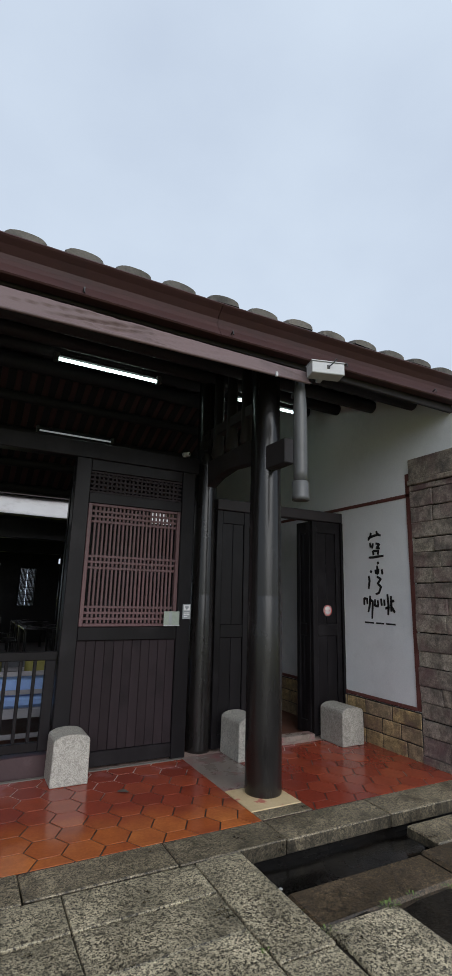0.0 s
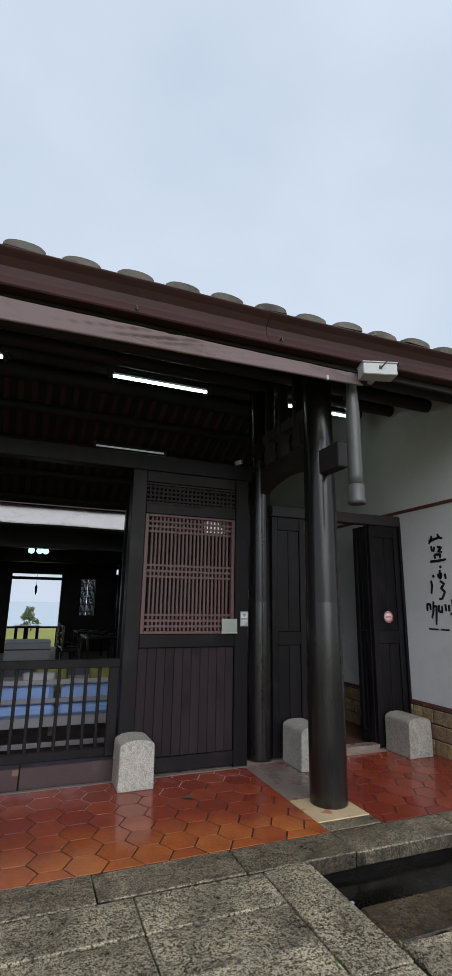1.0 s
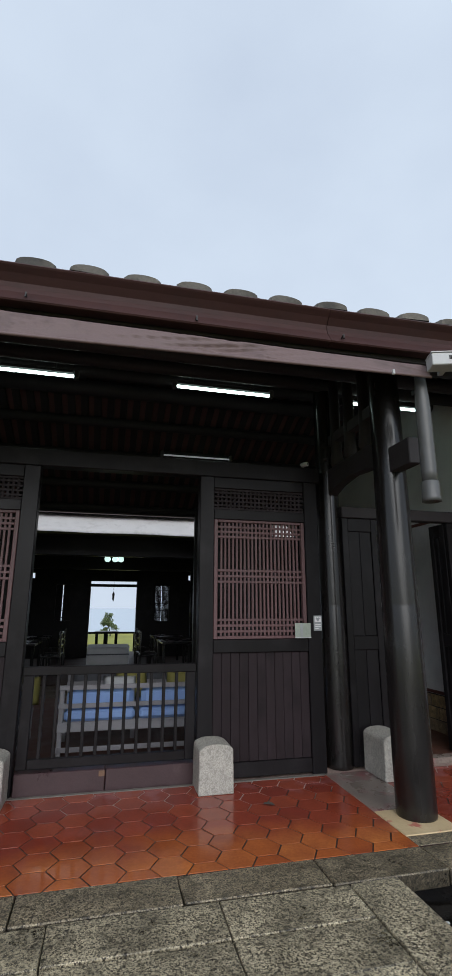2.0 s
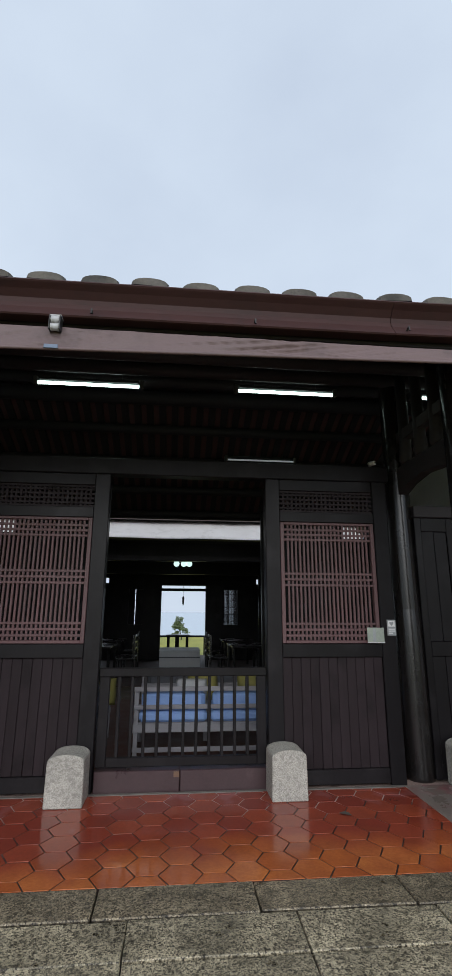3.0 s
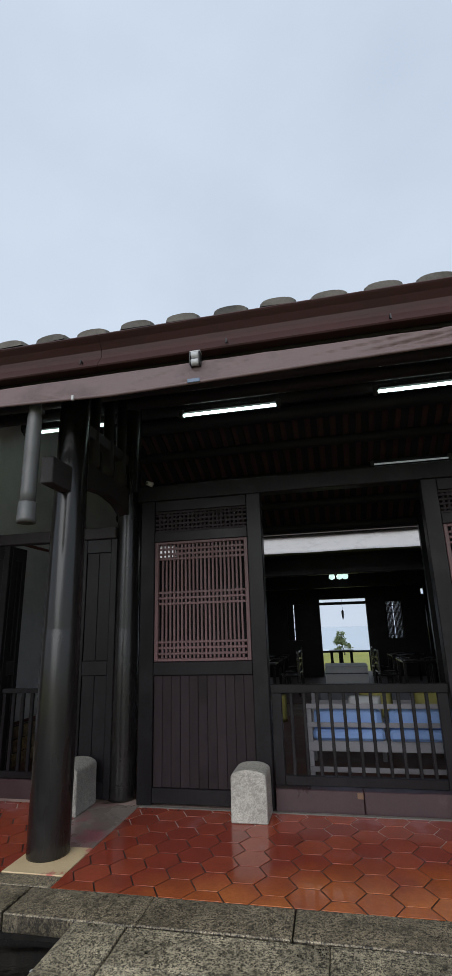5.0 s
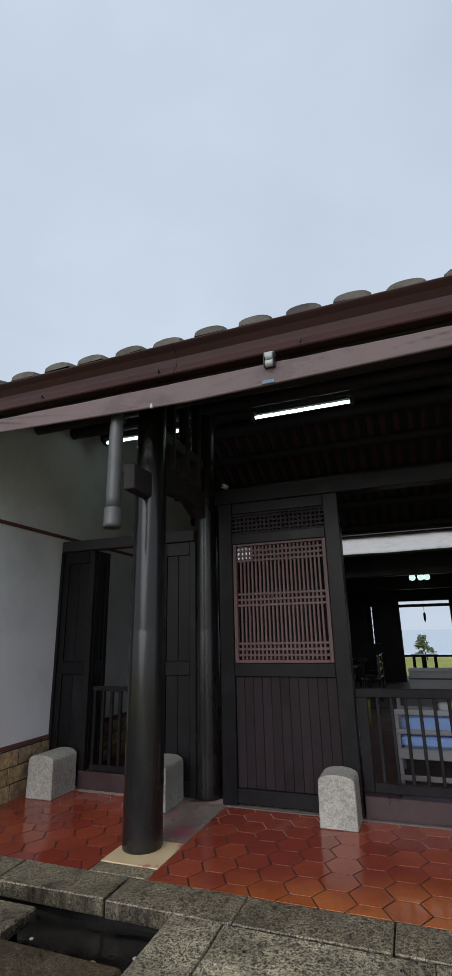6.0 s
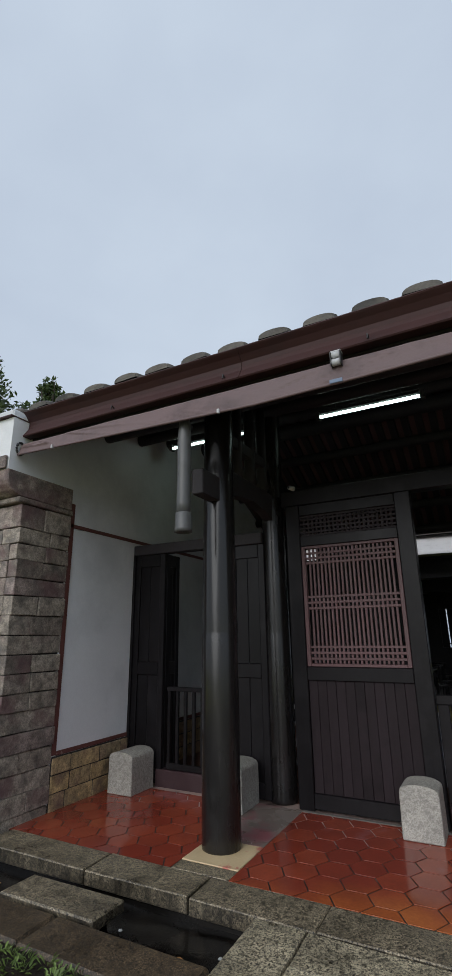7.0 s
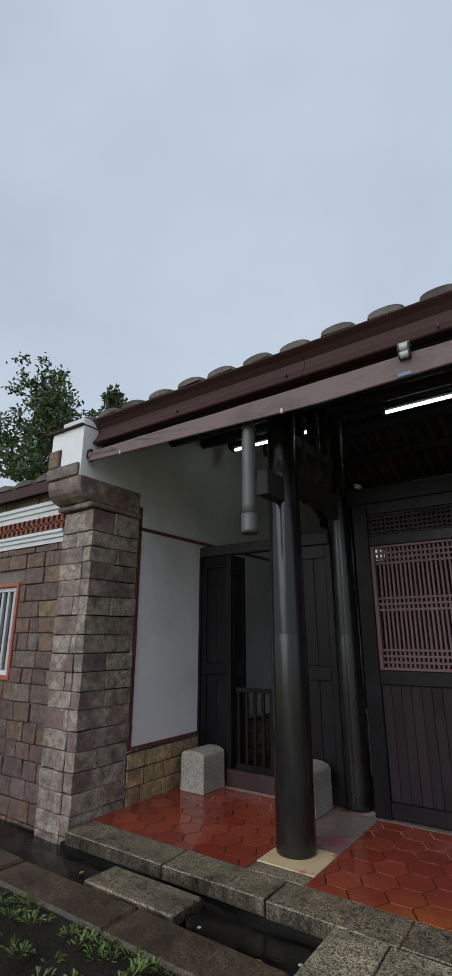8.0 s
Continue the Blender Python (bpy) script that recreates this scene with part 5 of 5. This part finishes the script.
# ---- small growth and litter ----
def weeds(name, spots, per, size, seed, label, thin=1.0):
    rng = random.Random(seed)
    vs, fs = [], []
    for (x, y, z, r) in spots:
        for _ in range(per):
            a = rng.uniform(0, 2 * math.pi)
            d = r * math.sqrt(rng.random())
            c = Vector((x + d * math.cos(a), y + d * math.sin(a), z))
            out = Vector((math.cos(a), math.sin(a), rng.uniform(0.25, 1.1))).normalized()
            l = size * rng.uniform(0.5, 1.2)
            s = Vector((-math.sin(a), math.cos(a), 0)) * l * rng.uniform(0.12, 0.28) * thin
            tip = c + out * l
            midp = c + out * l * 0.55 + Vector((0, 0, l * 0.10))
            n = len(vs)
            vs += [c - s * 0.4, c + s * 0.4, midp + s, tip - Vector((0, 0, l * 0.12)), midp - s]
            fs.append((n, n + 1, n + 2, n + 3, n + 4))
    me = bpy.data.meshes.new(name)
    me.from_pydata([tuple(v) for v in vs], [], fs)
    me.materials.append(WEED)
    return tagged(new(name, me), label, "weeds", kind="stuff")


rg = random.Random(21)
spots = [(-2.05 - 0.9 * rg.random() * 1.6, -2.62 - 0.9 * rg.random() ** 1.5, -0.03, 0.05) for _ in range(24)] + [(-2.6, -2.72, -0.03, 0.05), (-2.35, -2.78, -0.03, 0.06), (-2.32, -2.76, 0.0, 0.05), (-2.30, -2.74, 0.02, 0.04)]
weeds("weeds_west", spots, 17, 0.036, 4, "small green weeds growing out of the wet soil")
blades = [(-1.95 - 1.7 * rg.random(), -2.60 - 0.12 * rg.random(), -0.03, 0.03) for _ in range(26)] + [(-2.1 - 1.6 * rg.random(), -2.75 - 0.7 * rg.random(), -0.03, 0.04) for _ in range(22)]
weeds("grass_west", blades, 12, 0.055, 14, "thin grass blades along the edge of the wet soil", 0.28)
weeds("weeds_east", [(2.1 + 0.5 * rg.random(), -2.60, -0.01, 0.03) for _ in range(5)] + [(1.70, -2.40, -0.03, 0.03), (1.37, -2.63, -0.005, 0.03), (2.6, -2.63, -0.02, 0.04), (1.72, -2.63, -0.01, 0.03)], 14, 0.020, 6, "tufts of moss and weeds in the paving joints")


weeds("roof_weed", [(4.08, -1.62, 3.84, 0.03), (4.10, -1.60, 3.90, 0.02)], 14, 0.09, 9, "small weed rooted between the roof tiles")


def dry_leaf(x, y, z, turn, size, mat, label, nm="dry_leaf", cat="leaf"):
    bm = bmesh.new()
    pts = [(0, -0.5), (0.22, -0.2), (0.26, 0.1), (0.12, 0.38), (0, 0.5), (-0.14, 0.36), (-0.25, 0.08), (-0.2, -0.22)]
    up = [bm.verts.new((a * size, b * size, 0.10 * size * abs(a) * 4)) for a, b in pts]
    c = bm.verts.new((0, 0, 0.0))
    for k in range(8):
        bm.faces.new((c, up[k], up[(k + 1) % 8]))
    ob = thicken(tagged(link(nm, bm, mat), label, cat, "fallen leaves"), 0.002)
    ob.matrix_basis = pose(x, y, z, 0, 0, turn)


dry_leaf(-1.98, -2.16, -0.120, 30, 0.10, DRYLEAF, "curled orange leaf in the wet drain")
dry_leaf(1.92, -2.20, -0.120, 70, 0.09, DRYLEAF, "orange leaf in the wet drain")
dry_leaf(1.28, -0.62, 0.010, 60, 0.10, BARK, "dark wet leaf on the tiles")
dry_leaf(-3.6, -2.0, -0.120, 10, 0.06, DRYLEAF, "orange leaf in the wet drain")
for x, y in ((-1.80, -2.02), (-2.46, -2.05), (1.83, -2.05)):
    tagged(link("litter", lathe([(0.006, 0), (0.014, 0.003), (0.010, 0.007), (0.004, 0.009)], 7), PEBBLE, smooth=True), "small pale scrap in the drain", "litter", "drain litter").location = (x, y, -0.128)

# ---- stone piers, dado and wing walls ----
def courses(z0, z1, h, rng):
    z = z0
    while z < z1 - 0.03:
        d = min(h * rng.uniform(0.9, 1.12), z1 - z)
        if z1 - z - d < 0.06:
            d = z1 - z
        yield z, z + d
        z += d


for s in (-1, 1):
    rng = random.Random(31 + s)
    W = wall_x(s)
    pier = thing("pier", (0, 0, 0), "stone pier of hewn grey sandstone blocks with a corbel", "pier", kind="structure")
    X = s * (W - 0.022)
    FY = -1.735
    part("core", box(*sorted((X + s * 0.03, s * (W + 0.44))), FY + 0.03, -1.105, -0.3, 2.845, 0), MORTAR, pier)
    for i, (za, zb) in enumerate(courses(-0.25, 2.80, 0.168, rng)):
        g = 0.004
        # porch face: two stones a course or one long
        split = -1.40 + rng.uniform(-0.09, 0.09) if rng.random() < 0.72 else None
        spans = [(FY, -1.09)] if split is None else [(FY, split), (split, -1.09)]
        for k, (ya, yb) in enumerate(spans):
            xo = X + s * rng.uniform(-0.010, 0.010)
            part("stone", rough_box(*sorted((xo, xo + s * 0.12)), ya + (g if k else 0), yb - g, za + g, zb - g, 0.005, 0.006, rng), STONE, pier)
        # street face: quoins in turn long and short
        cut = s * (W - 0.022 + (0.465 if i % 2 else 0.22 + rng.uniform(-0.03, 0.05)))
        part("stone", rough_box(*sorted((X + s * 0.13, cut - s * g)), FY + rng.uniform(-0.006, 0.006), FY + 0.09, za + g, zb - g, 0.005, 0.006, rng), STONE, pier)
        if not i % 2:
            part("stone", rough_box(*sorted((cut + s * g, s * (W + 0.45))), FY + 0.006, FY + 0.09, za + g, zb - g, 0.005, 0.006, rng), STONE, pier)
    # corbel: thin slab, curved bracket, facing stones and plaster up to the roof
    part("slab", rough_box(*sorted((X - s * 0.014, s * (W + 0.50))), -1.79, -1.08, 2.807, 2.860, 0.01, 0.005, rng), STONE, pier)
    prof = [(-1.09, 2.865), (-1.75, 2.865), (-1.81, 2.877), (-1.87, 2.905), (-1.915, 2.95), (-1.935, 3.005), (-1.94, 3.103), (-1.09, 3.103)]
    bm = prism(prof, 0.52, "x", bevel=0.008)
    bmesh.ops.translate(bm, vec=(X - 0.52 if s < 0 else X, 0, 0), verts=bm.verts)
    part("corbel", bm, STONE, pier, "weathered carved corbel stone")
    part("stone", rough_box(*sorted((s * (W + 0.012), s * (W + 0.51))), -1.965, -1.932, 3.109, 3.240, 0.008, 0.004, rng), WINGSTONE, pier)
    part("stone", rough_box(*sorted((s * (W + 0.345), s * (W + 0.51))), -1.960, -1.60, 3.247, 3.44, 0.010, 0.005, rng), WINGSTONE, pier)
    part("plaster", box(*sorted((s * (W + 0.3305), s * (W + 0.51))), -1.93, -1.60, 3.446, 3.645, 0.004), PLASTER, pier, "white plaster above the corbel")
    part("backing", box(*sorted((s * (W + 0.3305), s * (W + 0.49))), -1.925, -1.60, 3.105, 3.44, 0), MORTAR, pier)
    # white verge blocks on the roof's end
    for ya, yb, za, hh in ((-1.90, -1.50, 3.662, 0.105), (-1.70, -1.20, 3.768, 0.10), (-1.2, -0.7, 3.80, 0.20), (-0.7, -0.1, 3.90, 0.22), (-0.1, 0.6, 4.05, 0.24)):
        part("verge_block", box(*sorted((s * (W + 0.06), s * (W + 0.40))), ya, yb - 0.004, za, za + hh, 0.014), WHITEPAINT, pier, "white plastered verge block")
    # dado of buff stone on the side wall
    dado = thing("dado", (0, 0, 0), "low course of buff sandstone blocks under the white panel", "dado", kind="structure")
    part("bedding", box(*sorted((s * (W - 0.0005), s * (W - 0.016))), -1.088, 2.8, -0.011, 0.458, 0), MORTAR, dado)
    for i, (za, zb) in enumerate(((-0.01, 0.145), (0.145, 0.30), (0.30, 0.452))):
        y = -1.09
        while y < 2.8:
            L = rng.uniform(0.24, 0.42) if (i or y > -1) else 0.2
            part("stone", rough_box(*sorted((s * W, s * (W - 0.024))), y + 0.005, min(y + L, 2.8) - 0.005, za + 0.005, zb - 0.005, 0.006, 0.003, rng), DADO, dado)
            y += L

# wing walls flanking the porch
for s in (-1, 1):
    rng = random.Random(77 + s)
    wing = thing("wall_wing_west" if s < 0 else "wall_wing_east", (0, 0, 0), "side wing wall of mixed brown and ochre sandstone blocks", "wall", kind="structure")
    xin, xout = wall_x(s) + 0.455, 8.2
    WY = -1.67
    win = (5.37, 6.17, 1.15, 2.09)
    hole = s < 0
    if hole:
        for a, b, c, d in ((xin, win[0], -0.3, 3.2), (win[1], xout, -0.3, 3.2), (win[0], win[1], -0.3, win[2]), (win[0], win[1], win[3], 3.2)):
            part("core", box(-b, -a, WY + 0.02, WY + 0.40, c, d, 0), PALE_MORTAR, wing)
    else:
        part("core", box(xin, xout, WY + 0.02, WY + 0.40, -0.3, 3.2, 0), PALE_MORTAR, wing)
    for (z0, z1) in ((-0.27, 2.515), (2.995, 3.12)):
        for za, zb in courses(z0, z1, 0.165, rng):
            x = xin
            while x < (6.9 if s < 0 else 5.6):
                L = rng.choice((0.12, 0.17, 0.24, 0.30, 0.34)) * rng.uniform(0.9, 1.1)
                xa, xb = x, x + L
                x += L
                if hole and za < win[3] + 0.045 and zb > win[2] - 0.045:
                    if xa < win[0] < xb or xa < win[1] < xb or (xa >= win[0] and xb <= win[1]):
                        if xa < win[0] - 0.1:
                            xb = win[0] - 0.045
                        elif xb > win[1] + 0.1:
                            xa = win[1] + 0.045
                        else:
                            continue
                part("stone", rough_box(*sorted((s * (xa + 0.006), s * (xb - 0.006))), WY - rng.uniform(0.0, 0.016), WY + 0.03, za + 0.005, zb - 0.005, 0.006, 0.006, rng), WINGSTONE, wing)
    if hole:
        # white mouldings with the pierced clay vent between
        for z, h in ((2.52, 0.135), (2.83, 0.16)):
            prof = [(WY + 0.02, z), (WY - 0.02, z), (WY - 0.02, z + h * 0.35), (WY - 0.04, z + h * 0.4), (WY - 0.04, z + h * 0.7), (WY - 0.06, z + h * 0.75), (WY - 0.06, z + h), (WY + 0.02, z + h)]
            bm = prism(prof, xout - xin - 0.02, "x")
            bmesh.ops.translate(bm, vec=(-xout, 0, 0), verts=bm.verts)
            part("moulding", bm, WHITEPAINT, wing, "white painted moulding")
        part("vent_back", box(-xout, -xin - 0.02, WY + 0.0, WY + 0.0195, 2.655, 2.83, 0), MORTAR, wing)
        vent = part("vent_tile", box(-xout, -xin - 0.02, WY - 0.03, WY - 0.002, 2.656, 2.664, 0), TERRACOTTA, wing, "pierced orange clay vent tiles")
        bm = bmesh.new()
        n = 34
        for row in range(2):
            for k in range(n):
                cx, cz = -xin - 0.05 - k * 0.092, 2.703 + row * 0.088
                for dirn in (1, -1):
                    arc = [(cx + 0.046 * (2 * u - 1), WY - 0.014, cz + dirn * 0.045 * (1 - (2 * u - 1) ** 2)) for u in (0, 0.2, 0.4, 0.6, 0.8, 1)]
                    tube(arc, 0.0085, 5, bm, cap=False)
        part("tracery", bm, TERRACOTTA, vent)
        wfr = thing("window_3", (0, 0, 0), "wing window with a red clay surround, pale frame and upright bars", "window", kind="structure")
        for a, b, c, d in ((win[0] - 0.04, win[0], win[2] - 0.04, win[3] + 0.04), (win[1], win[1] + 0.04, win[2] - 0.04, win[3] + 0.04), (win[0], win[1], win[3], win[3] + 0.04), (win[0], win[1], win[2] - 0.04, win[2])):
            part("surround", box(-b, -a, WY - 0.02, WY + 0.05, c, d, 0.003), TERRACOTTA, wfr)
        for a, b, c, d in ((win[0], win[0] + 0.05, win[2], win[3]), (win[1] - 0.05, win[1], win[2], win[3]), (win[0] + 0.05, win[1] - 0.05, win[3] - 0.05, win[3]), (win[0] + 0.05, win[1] - 0.05, win[2], win[2] + 0.05)):
            part("frame", box(-b + 0.0005, -a - 0.0005, WY + 0.02, WY + 0.07, c + 0.0005, d - 0.0005, 0.003), WHITEPAINT, wfr)
        for k in range(6):
            x = win[0] + 0.095 + k * 0.115
            part("bar", box(-x - 0.022, -x + 0.022, WY + 0.025, WY + 0.06, win[2] + 0.051, win[3] - 0.051, 0.003), STEEL, wfr)
        # black panel stands in for the unlit room behind the bars
        part("back", box(-win[1], -win[0], WY + 0.2, WY + 0.22, win[2], win[3], 0), BLACKMETAL, wfr)
    # low eave of the wing
    wr = thing("wing_roof", (0, 0, 0), "low tiled roof edge of the side wing", "roof", kind="structure")
    a, b = sorted((s * (wall_x(s) + 0.53), s * 8.4))
    bm = prism([(WY - 0.12, 3.10), (WY + 2.0, 3.55), (WY + 4.0, 3.1), (WY + 4.0, 3.2), (WY + 2.0, 3.68), (WY - 0.12, 3.215)], b - a, "x")
    bmesh.ops.translate(bm, vec=(a, 0, 0), verts=bm.verts)
    part("slab", bm, ROOFING, wr)
    part("fascia", box(a, b, WY - 0.135, WY - 0.122, 3.08, 3.215, 0.003), GUTTER, wr)
    for k in range(8):
        x = s * (4.90 + k * 0.40)
        bm = bmesh.new()
        rings = [[bm.verts.new((x + 0.16 * math.cos(math.pi * j / 10), y, z + 0.07 * math.sin(math.pi * j / 10))) for j in range(11)] for y, z in ((WY - 0.15, 3.215), (WY + 0.9, 3.215 + 0.22))]
        for j in range(10):
            bm.faces.new((rings[0][j], rings[0][j + 1], rings[1][j + 1], rings[1][j]))
        bm.faces.new(rings[0])
        part("tile", bm, TILECAP, wr)

# ---- hexagonal floor tiles, one by one ----
R = 0.1365
HEX = [(R * math.cos(math.pi * k / 3), R * math.sin(math.pi * k / 3)) for k in range(6)]
GAP = 0.957


def tile_mesh(poly):
    cx = sum(p[0] for p in poly) / len(poly)
    cy = sum(p[1] for p in poly) / len(poly)
    bm = bmesh.new()
    lo = [bm.verts.new((cx + (x - cx) * 0.985, cy + (y - cy) * 0.985, -0.0115)) for x, y in poly]
    md = [bm.verts.new((x, y, -0.001)) for x, y in poly]
    hi = [bm.verts.new((cx + (x - cx) * 0.993, cy + (y - cy) * 0.993, 0.0)) for x, y in poly]
    n = len(poly)
    for a, b in ((lo, md), (md, hi)):
        for k in range(n):
            bm.faces.new((a[k], a[(k + 1) % n], b[(k + 1) % n], b[k]))
    bm.faces.new(hi)
    return bm


full_mesh = None
for x0, x1 in ((CX - 2.03, CX + 2.03), (CX + 2.495, WALL_X - 0.003), (-WALL_W + 0.003, CX - 2.495)):
    for i in range(-26, 27):
        for j in range(-2, 8):
            hx = 0.606 + i * 1.5 * R
            hy = -1.272 + (j + (0.5 if i % 2 else 0)) * math.sqrt(3) * R
            poly = [(hx + GAP * a, hy + GAP * b) for a, b in HEX]
            cut = clip_poly(poly, x0, x1, FRONT + 0.002, -0.046)
            if len(cut) < 3:
                continue
            area = abs(sum(cut[k][0] * cut[(k + 1) % len(cut)][1] - cut[(k + 1) % len(cut)][0] * cut[k][1] for k in range(len(cut)))) / 2
            if area < 0.0012:
                continue
            whole = len(cut) == 6 and area > 2.598 * R * R * GAP * GAP * 0.99
            if whole and full_mesh is not None:
                ob = new("tile", full_mesh)
                ob.parent = floor
                ob.location = (hx, hy, RNG.uniform(-0.001, 0.0015))
                ob.rotation_euler = (RNG.uniform(-0.004, 0.004), RNG.uniform(-0.004, 0.004), 0)
            else:
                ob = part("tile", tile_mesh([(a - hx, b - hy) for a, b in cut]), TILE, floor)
                ob.location = (hx, hy, RNG.uniform(-0.001, 0.0015))
                if whole:
                    full_mesh = ob.data
